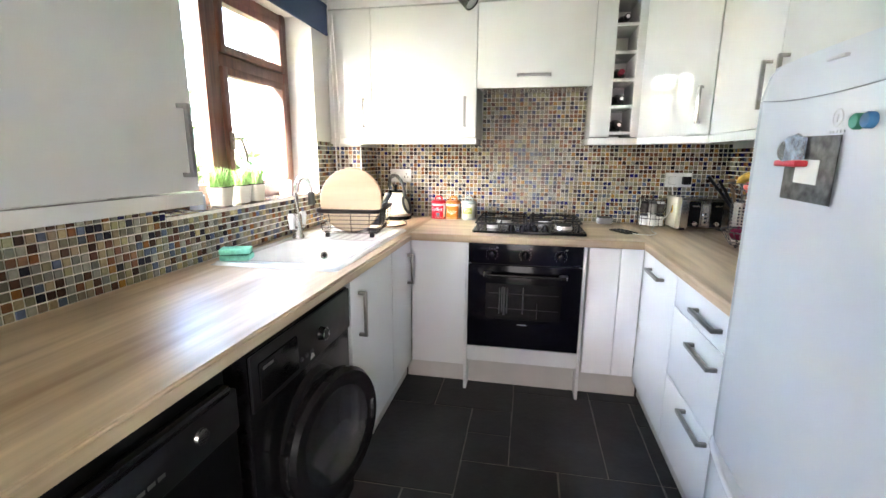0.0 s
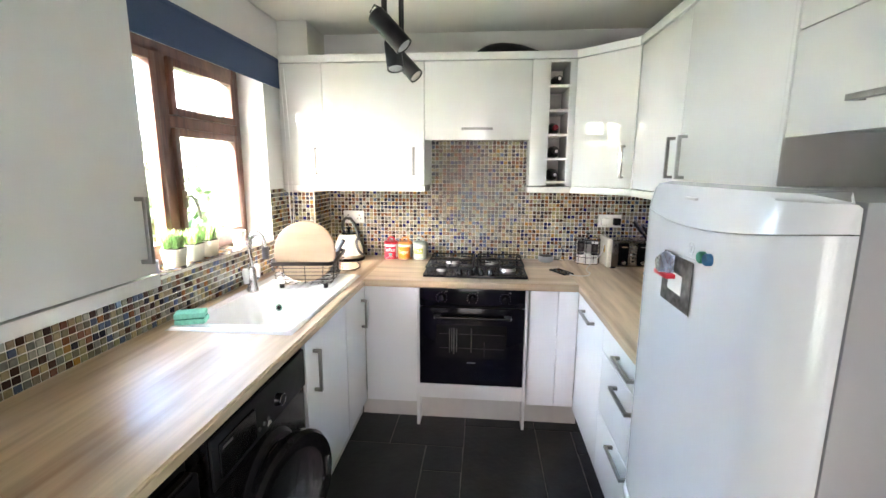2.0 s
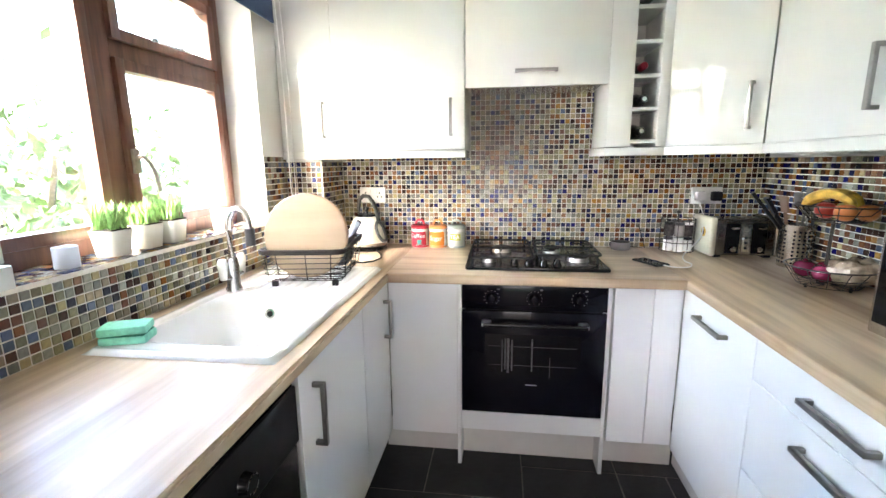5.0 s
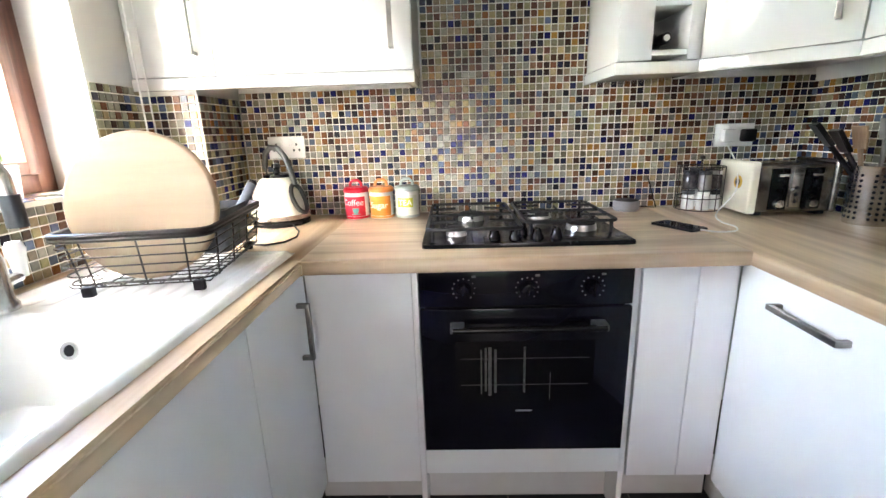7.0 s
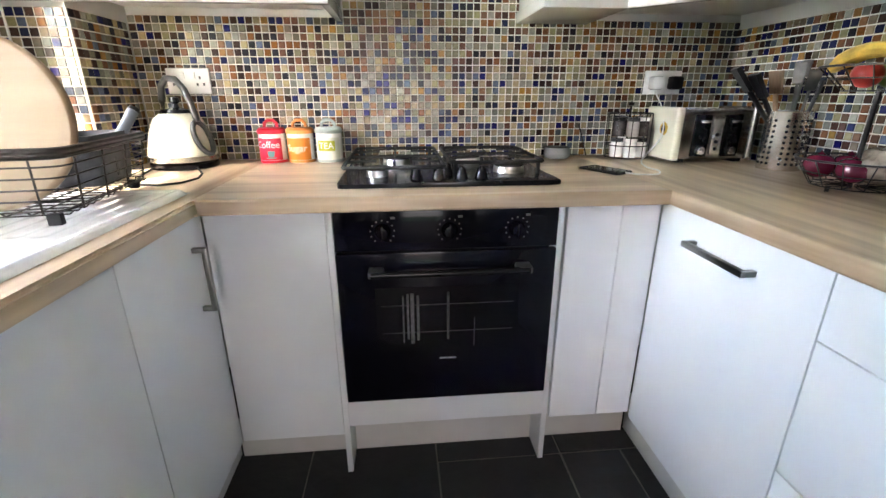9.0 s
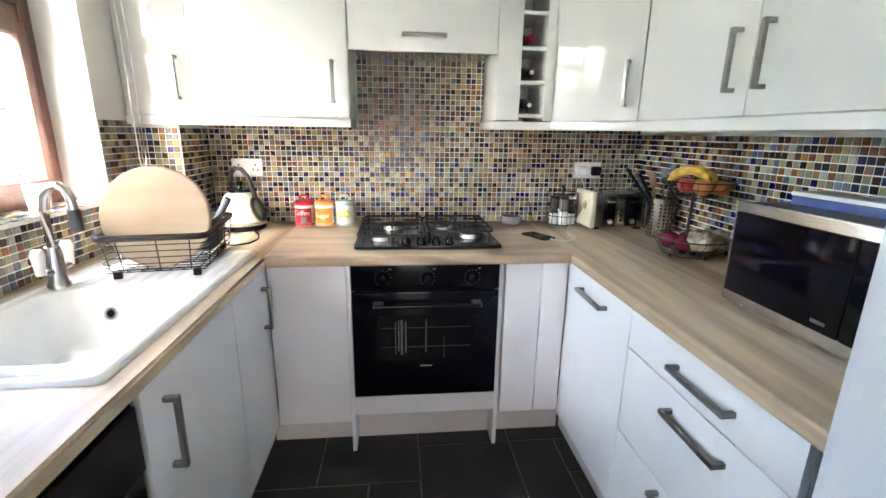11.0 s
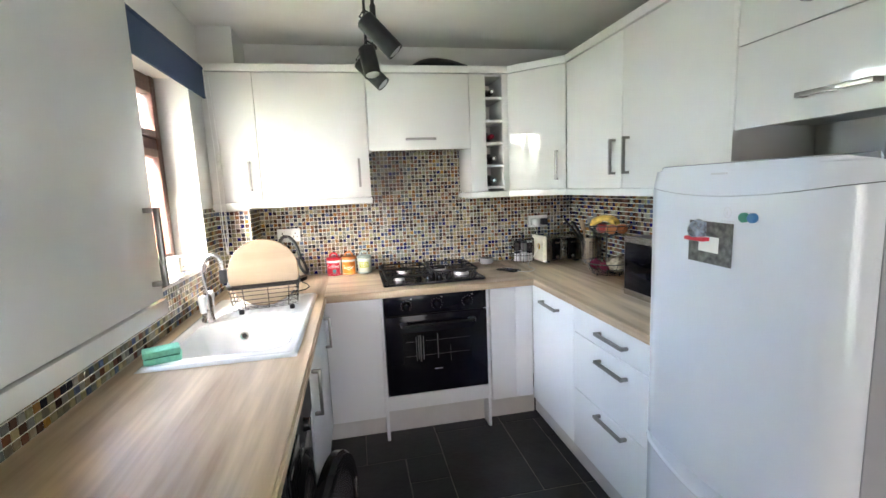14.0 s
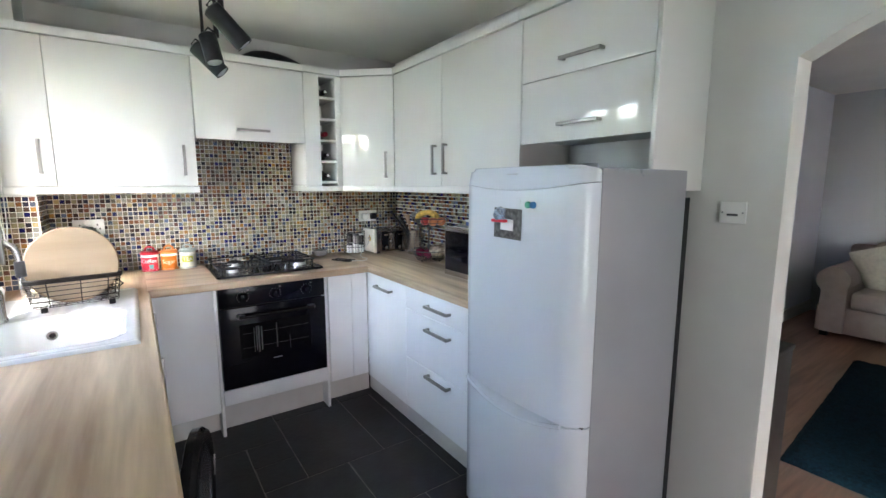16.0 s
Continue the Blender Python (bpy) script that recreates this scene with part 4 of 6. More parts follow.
# ---- worktop things ----
CREAM = material("cream_enamel", (0.72, 0.68, 0.56), 0.25, coat=0.3, vary=0.02, scale=10)
KETTLE_GREY = material("warm_dark_grey_plastic", (0.042, 0.044, 0.042), 0.42, vary=0.1, scale=40)
kettle = thing("kettle", "cream pyramid kettle with a dark loop handle on its base", "kettle", (-0.85, 2.79, COUNTER), -27)
part("power_base", lathe(bmesh.new(), [(0.098, 0), (0.105, 0.004), (0.105, 0.018), (0.095, 0.026), (0, 0.026)], 40), BLACK_GLOSS, kettle, "black power base")
part("body", lathe(bmesh.new(), [(0.1, 0.028), (0.106, 0.036), (0.104, 0.06), (0.092, 0.115), (0.072, 0.158), (0.052, 0.175), (0.0, 0.18)], 40), CREAM, kettle, "cream enamelled body")
part("collar", lathe(bmesh.new(), [(0.107, 0.026), (0.108, 0.042), (0.105, 0.043)], 40), STEEL, kettle, "steel collar")
part("lid", lathe(bmesh.new(), [(0.05, 0.176), (0.045, 0.187), (0.012, 0.193), (0.008, 0.205), (0.016, 0.212), (0.014, 0.224), (0, 0.228)], 28), BLACK_GLOSS, kettle, "black domed lid with a knob")
hn = [(-0.05, 0, 0.165), (-0.058, 0, 0.215), (-0.048, 0, 0.26), (-0.02, 0, 0.284), (0.02, 0, 0.28), (0.052, 0, 0.25), (0.07, 0, 0.21), (0.08, 0, 0.175), (0.087, 0, 0.15)]
part("handle", wire(bmesh.new(), hn, 0.0105, 10), KETTLE_GREY, kettle, "dark grey loop handle")
part("gauge_ring", wire(bmesh.new(), [(0.106 - 0.42 * (z - 0.09) - 0.003 * math.cos(a) ** 2, 0.028 * math.cos(a), z) for a, z in [(k * math.pi / 12, 0.1 + 0.05 * math.sin(k * math.pi / 12)) for k in range(24)]], 0.0085, 8, closed=True), KETTLE_GREY, kettle, "dark ring round the water gauge")
part("spout", prism(bmesh.new(), [(-0.085, -0.02), (-0.07, -0.03), (-0.07, 0.03), (-0.085, 0.02)], 0.12, 0.168), CREAM, kettle)

kettle_inv = kettle.matrix_basis.inverted()
bends = [(-0.78, 2.71, 0.916), (-0.73, 2.62, 0.912), (-0.71, 2.54, 0.9115), (-0.725, 2.47, 0.9115), (-0.77, 2.435, 0.9115), (-0.82, 2.45, 0.9115), (-0.86, 2.5, 0.9115), (-0.9, 2.6, 0.9115), (-0.93, 2.72, 0.912)]
part("cable", wire(bmesh.new(), [kettle_inv @ Vector(b) for b in bends], 0.0032, 7), BLACK_MATT, kettle, "black power cable")


def lettering(text, size, parent, m, mat, name="lettering", radius=0.0):
    """Raised lettering in the built-in font, bent round an upright cylinder where a radius is given."""
    cu = bpy.data.curves.new("lettering", "FONT")
    cu.body, cu.size, cu.extrude, cu.align_x = text, size, 0.0004, "CENTER"
    tmp = bpy.data.objects.new("lettering", cu)
    scene.collection.objects.link(tmp)
    me = bpy.data.meshes.new_from_object(tmp.evaluated_get(bpy.context.evaluated_depsgraph_get()))
    bpy.data.objects.remove(tmp)
    bm = bmesh.new()
    bm.from_mesh(me)
    bmesh.ops.transform(bm, matrix=m, verts=bm.verts)
    if radius:
        for v in bm.verts:
            a, depth = v.co.x / radius, -v.co.y
            v.co.x, v.co.y = (radius + depth) * math.sin(a), -(radius + depth) * math.cos(a)
    return part(name, bm, mat, parent)


def canister(word, colour, at, turn, accent, upper):
    body = material(word.lower() + "_enamel", colour, 0.3, coat=0.3, vary=0.05, scale=20)
    trim = material(word.lower() + "_trim", accent, 0.35, coat=0.2, vary=0.04, scale=20)
    can = thing(word.lower() + "_canister", upper, "canister", at, turn, group="storage canisters on the worktop")
    part("tin", lathe(bmesh.new(), [(0, 0), (0.045, 0), (0.047, 0.003), (0.047, 0.098), (0.0455, 0.102), (0, 0.102)], 36), CERAMIC, can, "white tin body")
    panel_ = bmesh.new()
    for k in range(13):
        a0, a1 = radians(-62 + 124 * k / 13), radians(-62 + 124 * (k + 1) / 13)
        panel_.faces.new([panel_.verts.new((0.0476 * math.sin(a), -0.0476 * math.cos(a), z)) for a, z in ((a0, 0.012), (a1, 0.012), (a1, 0.088), (a0, 0.088))])
    part("label_panel", panel_, body, can, "printed label panel")
    lid = part("lid", lathe(bmesh.new(), [(0.047, 0.102), (0.049, 0.104), (0.049, 0.114), (0.042, 0.122), (0, 0.124)], 36), trim, can, "coloured lid")
    part("lid_handle", wire(bmesh.new(), [(-0.024, 0, 0.12), (-0.022, 0, 0.137), (-0.01, 0, 0.147), (0.01, 0, 0.147), (0.022, 0, 0.137), (0.024, 0, 0.12)], 0.006, 8), trim, lid)
    part("base_band", lathe(bmesh.new(), [(0.0473, 0.002), (0.0478, 0.004), (0.0478, 0.009), (0.0473, 0.011)], 36), trim, can)
    return can


PRINT_WHITE = material("white_print", (0.8, 0.79, 0.75), 0.5)
TEAL = material("teal_print", (0.1, 0.35, 0.33), 0.5)
can1 = canister("Coffee", (0.55, 0.02, 0.05), (-0.577, 2.873, COUNTER), -10, (0.55, 0.01, 0.03), "red and white coffee canister with a red lid")
lettering("Coffee", 0.033, can1, pose(0, 0, 0.055, 90, 0, 0), PRINT_WHITE, radius=0.0484)
cup = bmesh.new()
for z0, z1, w0, w1 in ((0.018, 0.022, 16, 22), (0.023, 0.03, 9, 13), (0.03, 0.044, 13, 15)):
    for k in range(6):
        q = [(radians(14 - w0 + 2 * w0 * k / 6), z0), (radians(14 - w0 + 2 * w0 * (k + 1) / 6), z0), (radians(14 - w1 + 2 * w1 * (k + 1) / 6), z1), (radians(14 - w1 + 2 * w1 * k / 6), z1)]
        cup.faces.new([cup.verts.new((0.0483 * math.sin(a), -0.0483 * math.cos(a), z)) for a, z in q])
part("cup_print", cup, TEAL, can1, "small teal cup print")
can2 = canister("Sugar", (0.72, 0.22, 0.02), (-0.478, 2.872, COUNTER), -8, (0.72, 0.25, 0.06), "orange and white sugar canister with an orange lid")
lettering("Sugar", 0.034, can2, pose(0, 0, 0.042, 90, 0, 0), PRINT_WHITE, radius=0.0484)
can3 = canister("Tea", (0.62, 0.64, 0.55), (-0.377, 2.876, COUNTER), -6, (0.36, 0.42, 0.4), "pale green and white tea canister with a grey-green lid")
LIME = material("lime_print", (0.42, 0.45, 0.04), 0.5)
lime = bmesh.new()
for k in range(8):
    a0, a1 = radians(-38 + 76 * k / 8), radians(-38 + 76 * (k + 1) / 8)
    lime.faces.new([lime.verts.new((0.0481 * math.sin(a), -0.0481 * math.cos(a), z)) for a, z in ((a0, 0.042), (a1, 0.042), (a1, 0.078), (a0, 0.078))])
part("print_panel", lime, LIME, can3, "lime print")
lettering("TEA", 0.031, can3, pose(0, 0, 0.05, 90, 0, 0), PRINT_WHITE, radius=0.0488)

SPEAKER = material("grey_speaker_cloth", (0.28, 0.28, 0.3), 0.9, vary=0.1, scale=300, bump=0.5, bscale=700)
echo = thing("smart_speaker", "small round grey smart speaker on the worktop", "speaker", (0.48, 2.875, COUNTER))
part("cloth_body", lathe(bmesh.new(), [(0.042, 0), (0.048, 0.006), (0.0495, 0.02), (0.048, 0.036), (0.045, 0.041)], 36), SPEAKER, echo)
part("top", lathe(bmesh.new(), [(0.045, 0.041), (0.04, 0.043), (0, 0.043)], 36), BLACK_MATT, echo, "black top")
part("cable", wire(bmesh.new(), [(0.04, 0.03, 0.01), (0.09, 0.05, 0.004), (0.13, 0.03, 0.004), (0.1, 0.055, 0.12)], 0.0025, 6), BLACK_MATT, echo, "black cable")

phone = thing("phone", "black mobile phone charging on the worktop", "phone", (0.53, 2.555, COUNTER), 27)
part("case", slab(-0.036, 0.036, -0.075, 0.075, 0, 0.009, bevel=0.003), BLACK_MATT, phone)
part("screen", slab(-0.033, 0.033, -0.07, 0.07, 0.009, 0.0096), BLACK_GLASS, phone, "black glass screen")
CORD = material("white_cable", (0.75, 0.74, 0.72), 0.45)
cord = [(0.565, 2.49, COUNTER + 0.006), (0.6, 2.46, COUNTER + 0.005), (0.66, 2.47, COUNTER + 0.004), (0.695, 2.53, COUNTER + 0.004), (0.69, 2.6, COUNTER + 0.006), (0.72, 2.68, COUNTER + 0.02), (0.8, 2.72, COUNTER + 0.09), (0.84, 2.8, COUNTER + 0.17), (0.86, 2.91, 1.15)]
fine_cord = []
for k in range(len(cord) - 1):
    a, b = Vector(cord[k]), Vector(cord[k + 1])
    pa, pb = Vector(cord[max(k - 1, 0)]), Vector(cord[min(k + 2, len(cord) - 1)])
    for s in range(6):
        t = s / 6
        fine_cord.append(0.5 * ((2 * a) + (b - pa) * t + (2 * pa - 5 * a + 4 * b - pb) * t * t + (3 * a - pa - 3 * b + pb) * t ** 3))
fine_cord.append(Vector(cord[-1]))
solid("charging_cable", wire(bmesh.new(), fine_cord, 0.0026, 7), CORD, "white charging cable from the socket to the phone", "cable")

spice = thing("spice_carousel", "black wire carousel of small jars beside the toaster", "rack", (0.745, 2.855, COUNTER))
sw = bmesh.new()
for z in (0.006, 0.05, 0.165):
    wire(sw, [(0.08 * math.cos(2 * math.pi * k / 20), 0.08 * math.sin(2 * math.pi * k / 20), z) for k in range(20)], 0.002, 5, closed=True)
for k in range(10):
    a = 2 * math.pi * k / 10
    rod(sw, (0.08 * math.cos(a), 0.08 * math.sin(a), 0.004), (0.08 * math.cos(a), 0.08 * math.sin(a), 0.165), 0.0018, seg=5)
rod(sw, (0, 0, 0), (0, 0, 0.19), 0.004)
lathe(sw, [(0, 0.188), (0.01, 0.193), (0.01, 0.203), (0, 0.208)], 12)
part("wire_frame", sw, WIRE, spice)
SPICE_DARK = material("dark_spice_jar", (0.07, 0.06, 0.06), 0.12, coat=0.3, vary=0.4, scale=60)
JAR = material("jar_glass", (0.55, 0.52, 0.5), 0.1, Transmission_Weight=0.5, IOR=1.4)
for k in range(5):
    a = radians(200 + 60 * k)
    x, y = 0.05 * math.cos(a), 0.05 * math.sin(a)
    for level in (0, 1):
        z = 0.008 + 0.075 * level
        jar = part("jar", lathe(bmesh.new(), [(0, z), (0.022, z), (0.023, z + 0.004), (0.023, z + 0.05), (0.02, z + 0.055)], 18, (x, y, 0)), (CERAMIC, SPICE_DARK, JAR)[(level * (1 + k % 2))], spice, "small jar")
        part("lid", lathe(bmesh.new(), [(0.021, z + 0.055), (0.022, z + 0.057), (0.022, z + 0.068), (0, z + 0.07)], 18, (x, y, 0)), (DARK_GREY, CERAMIC, BLACK_MATT)[(k + 2 * level) % 3], jar)

toaster = thing("toaster", "cream and black four-slice toaster with steel controls", "toaster", (0.985, 2.79, COUNTER), 1)
POLISHED = material("polished_dark_steel", (0.34, 0.33, 0.315), 0.24, 1.0, vary=0.1, scale=30)
part("body", slab(-0.13, 0.13, -0.095, 0.09, 0.012, 0.178, bevel=0.012), POLISHED, toaster, "polished dark steel body")
for s in (-1, 1):
    part("end_cap", slab(s * 0.14 - 0.018 + 0.006 * max(s, 0), s * 0.14 + 0.012, -0.1, 0.095, 0.008, 0.19, bevel=0.0115, seg=4), CREAM if s < 0 else POLISHED, toaster, "cream end cap" if s < 0 else "polished dark end cap")
BRASS = material("round_gilt_emblem", (0.55, 0.33, 0.05), 0.35, 0.6)
em = lathe(bmesh.new(), [(0, 0.003), (0.02, 0.003), (0.023, 0.0)], 28)
bmesh.ops.transform(em, matrix=pose(-0.1578, -0.03, 0.115, 0, -90, 0), verts=em.verts)
part("emblem", em, BRASS, toaster, "round gilt emblem")
em = lathe(bmesh.new(), [(0, 0.0036), (0.012, 0.0036), (0.013, 0.003)], 24)
bmesh.ops.transform(em, matrix=pose(-0.1578, -0.03, 0.115, 0, -90, 0), verts=em.verts)
part("emblem_core", em, BLACK_MATT, toaster, "dark emblem core")
part("control_strip", slab(-0.018, 0.018, -0.1005, -0.094, 0.03, 0.15, bevel=0.002), STEEL, toaster, "steel control strip")
for k in range(3):
    kb = lathe(bmesh.new(), [(0, 0.003), (0.006, 0.0025), (0.007, 0)], 14)
    bmesh.ops.transform(kb, matrix=pose(0, -0.1005, 0.05 + 0.024 * k, 90, 0, 0), verts=kb.verts)
    part("button", kb, BLACK_MATT, toaster)
for s in (-1, 1):
    part("lever_slot", slab(s * 0.058 - 0.03, s * 0.058 + 0.03, -0.0995, -0.0945, 0.022, 0.165, bevel=0.002), BLACK_GLOSS, toaster, "black glossy lever panel")
    part("lever", slab(s * 0.058 - 0.018, s * 0.058 + 0.018, -0.118, -0.0985, 0.138, 0.148, bevel=0.004), CHROME, toaster, "chrome lever")
    kb = lathe(bmesh.new(), [(0, 0.018), (0.013, 0.016), (0.016, 0)], 20)
    bmesh.ops.transform(kb, matrix=pose(s * 0.058, -0.099, 0.045, 90, 0, 0), verts=kb.verts)
    part("browning_dial", kb, CHROME, toaster, "chrome dial")
    part("bread_slot", slab(s * 0.062 - 0.045, s * 0.062 + 0.045, -0.06, 0.06, 0.1775, 0.1795), STEEL, toaster, "steel bread slots")
for s in (-1, 1):
    part("foot", slab(s * 0.11 - 0.015, s * 0.11 + 0.015, -0.08, 0.075, 0, 0.012), BLACK_MATT, toaster)

holder = thing("utensil_holder", "perforated stainless steel utensil holder", "utensil holder", (1.113, 2.545, COUNTER))
part("cylinder", lathe(bmesh.new(), [(0, 0.001), (0.06, 0.001), (0.061, 0.004), (0.061, 0.178), (0.063, 0.182), (0.059, 0.182), (0.0585, 0.006), (0, 0.006)], 48), STEEL, holder)
holes = bmesh.new()
for r in range(9):
    for k in range(22):
        a = 2 * math.pi * k / 22
        if k % 7 == 6:
            continue
        m = pose(0.0612 * math.cos(a), 0.0612 * math.sin(a), 0.022 + 0.0165 * r, 0, 90, math.degrees(a))
        bmesh.ops.create_cone(holes, cap_ends=True, segments=8, radius1=0.0046, radius2=0.0046, depth=0.0012, matrix=m)
part("perforations", holes, BLACK_MATT, holder, "dark round holes")
tagged(holder.children[-1], kind="stuff")


def utensil(name, label, a, b, r, head, mat, headmat):
    u = thing(name, label, "utensil", a, group="kitchen utensils in the holder")
    v = Vector(b) - Vector(a)
    part("shaft", rod(bmesh.new(), (0, 0, 0), v, r, seg=8), mat, u)
    bm = head()
    bmesh.ops.transform(bm, matrix=Matrix.Translation(v) @ v.to_track_quat("Z", "Y").to_matrix().to_4x4(), verts=bm.verts)
    part("head", bm, headmat, u)
    return u


def blade(w, h, t=0.004):
    def make():
        bm = prism(bmesh.new(), [(-w / 2, -t), (w / 2, -t), (w / 2, t), (-w / 2, t)], 0, h)
        for v in bm.verts:
            if v.co.z > h / 2:
                v.co.x *= 1.25
        bmesh.ops.bevel(bm, geom=list(bm.edges), offset=0.0015, segments=1, affect="EDGES")
        return bm
    return make


UW = wood("utensil_wood", (0.3, 0.19, 0.11), (0.2, 0.12, 0.07), 2, 0.6, 20)
DULL = material("dull_steel", (0.2, 0.195, 0.19), 0.5, 0.8, vary=0.2, scale=40)
hz = COUNTER + 0.008
utensil("fish_slice", "black nylon fish slice leaning in the utensil holder", (1.162, 2.53, hz), (1.0, 2.6, 1.15), 0.008, blade(0.062, 0.085, 0.007), BLACK_MATT, BLACK_MATT)
utensil("slotted_turner", "black nylon turner standing in the utensil holder", (1.155, 2.535, hz), (1.03, 2.57, 1.13), 0.008, blade(0.05, 0.08, 0.007), BLACK_MATT, BLACK_MATT)
utensil("wooden_spatula", "brown wooden spatula standing in the utensil holder", (1.11, 2.56, hz), (1.06, 2.56, 1.14), 0.007, blade(0.045, 0.07), UW, UW)
utensil("steel_turner", "steel turner standing in the utensil holder", (1.12, 2.54, hz), (1.115, 2.5, 1.15), 0.004, blade(0.035, 0.06, 0.002), DULL, DULL)
utensil("whisk_handle", "steel utensil standing in the holder", (1.12, 2.56, hz), (1.14, 2.56, 1.19), 0.005, blade(0.03, 0.05, 0.002), DULL, DULL)
utensil("carving_fork", "slim steel fork standing in the utensil holder", (1.11, 2.53, hz), (1.07, 2.5, 1.17), 0.004, blade(0.025, 0.06, 0.0015), DULL, DULL)
utensil("pasta_spoon", "charcoal spoon standing in the utensil holder", (1.115, 2.53, hz), (1.14, 2.5, 1.13), 0.006, blade(0.035, 0.05), DARK_GREY, DARK_GREY)

# two-tier fruit basket
fb = thing("fruit_basket", "two-tier dark wire fruit basket on the worktop", "basket", (1.02, 2.2, COUNTER), 30)
for z, r0, r1, h in ((0.014, 0.09, 0.132, 0.065), (0.24, 0.075, 0.128, 0.055)):
    n = 28
    for f in (0, 0.5, 1):
        r = r0 + (r1 - r0) * f
        g = wire(bmesh.new(), [(r * math.cos(2 * math.pi * k / n), r * math.sin(2 * math.pi * k / n), z + h * f) for k in range(n)], 0.0028 if f == 1 else 0.0018, 5, closed=True)
        part("hoop", g, WIRE, fb)
    for k in range(14):
        a = 2 * math.pi * k / 14
        part("spoke", wire(bmesh.new(), [(0.012 * math.cos(a), 0.012 * math.sin(a), z), (r0 * math.cos(a), r0 * math.sin(a), z), (r1 * math.cos(a), r1 * math.sin(a), z + h)], 0.0016, 5), WIRE, fb)
part("upright", rod(bmesh.new(), (-0.03, 0.0, 0.012), (-0.02, 0.0, 0.245), 0.0055, seg=10), WIRE, fb, "dark centre post")
for k in range(3):
    a = radians(30 + 120 * k)
    part("foot", rod(bmesh.new(), (0.07 * math.cos(a), 0.07 * math.sin(a), 0), (0.07 * math.cos(a), 0.07 * math.sin(a), 0.015), 0.005, seg=8), WIRE, fb)


def ball(r, squash=0.92, top=0.0):
    bm = bmesh.new()
    prof = []
    for k in range(13):
        a = math.pi * k / 12
        rr, z = r * math.sin(a), -r * squash * math.cos(a)
        if k > 9:
            z -= r * 0.06 * (k - 9)
        prof.append((rr, z + r * squash))
    if top:
        prof[-1] = (0, prof[-1][1] + top)
    return lathe(bm, prof, 20)


ONION = material("red_onion_skin", (0.16, 0.015, 0.04), 0.22, coat=0.3, vary=0.3, scale=25)
ORANGE = material("orange_peel", (0.5, 0.15, 0.04), 0.45, vary=0.1, scale=30, bump=0.5, bscale=300)
APPLE = material("red_apple_skin", (0.5, 0.04, 0.03), 0.3, coat=0.2, vary=0.35, scale=20)
GREEN_F = material("green_apple_skin", (0.2, 0.3, 0.06), 0.35, vary=0.2, scale=20)
for x, y, z in ((0.985, 2.275, 0.022), (0.995, 2.19, 0.022), (1.05, 2.255, 0.022)):
    solid("red_onion", ball(0.037, 0.9, 0.012), ONION, "glossy red onion in the lower basket tier", "onion", (x, y, COUNTER + z), group="red onions")
for x, y, name, mat in ((1.0, 2.14, "orange", ORANGE), (1.06, 2.13, "orange", ORANGE), (0.99, 2.22, "apple", APPLE), (1.05, 2.21, "apple", GREEN_F)):
    solid(name, ball(0.032, 0.95), mat, {"orange": "ripe orange in the upper basket tier", "apple": "apple in the upper basket tier"}[name], "fruit", (x, y, COUNTER + 0.246), group="fruit in the basket")
BANANA = material("banana_skin", (0.6, 0.38, 0.06), 0.5, vary=0.55, scale=28)
for k, off in enumerate((0.0, 0.027, 0.052)):
    pts = []
    bm = bmesh.new()
    rings = []
    for i in range(13):
        a = -1.05 + 2.1 * i / 12
        r = 0.0165 * min(1, 0.28 + 1.6 * math.sin(math.pi * i / 12))
        c = Vector((0.095 * math.sin(a), off * (0.4 + 0.6 * math.cos(a)), 0.078 - 0.105 * (1 - math.cos(a)) * 0.9))
        q = Vector((math.cos(a), 0, -math.sin(a))).to_track_quat("Z", "Y")
        rings.append([bm.verts.new(c + q @ Vector((r * math.cos(2 * math.pi * j / 8), r * math.sin(2 * math.pi * j / 8), 0))) for j in range(8)])
    for one, two in zip(rings, rings[1:]):
        for j in range(8):
            bm.faces.new((one[j], one[(j + 1) % 8], two[(j + 1) % 8], two[j]))
    bm.faces.new(rings[0][::-1])
    bm.faces.new(rings[-1])
    solid("banana", bm, BANANA, "spotted yellow banana on top of the fruit", "banana", (1.0, 2.225, COUNTER + 0.255), -62, group="bananas in the basket")
BAGP = material("crumpled_clear_bag", (0.46, 0.37, 0.28), 0.25, vary=0.55, scale=30, bump=0.8, bscale=40, Transmission_Weight=0.3)
bag = ball(0.068, 0.75)
for v in bag.verts:
    v.co += Vector(v.co).normalized() * 0.02 * noise.noise(v.co * 45)
    v.co.x *= 1.2
solid("food_bag", bag, BAGP, "crumpled pale plastic food bag in the lower basket", "bag", (1.07, 2.165, COUNTER + 0.018))

# microwave
mw = thing("microwave", "black microwave oven with a steel frame on the worktop", "microwave", (0.82, 1.745, COUNTER), -90)
part("body", slab(0, 0.46, 0.018, 0.345, 0.012, 0.285, bevel=0.006), DARK_GREY, mw, "dark grey casing")
part("front_frame", slab(0.0, 0.46, 0.0, 0.0178, 0.01, 0.29, bevel=0.004), STEEL, mw, "brushed steel front frame")
mdoor = part("door", slab(0.014, 0.35, -0.006, -0.0004, 0.04, 0.262, bevel=0.003), BLACK_GLASS, mw, "black glass door")
part("lettering_bar", slab(0.285, 0.32, -0.0072, -0.0062, 0.058, 0.066), KNOBMARK, mdoor)
part("control_panel", slab(0.354, 0.448, -0.006, -0.0004, 0.04, 0.262, bevel=0.003), BLACK_GLASS, mw, "black control panel")
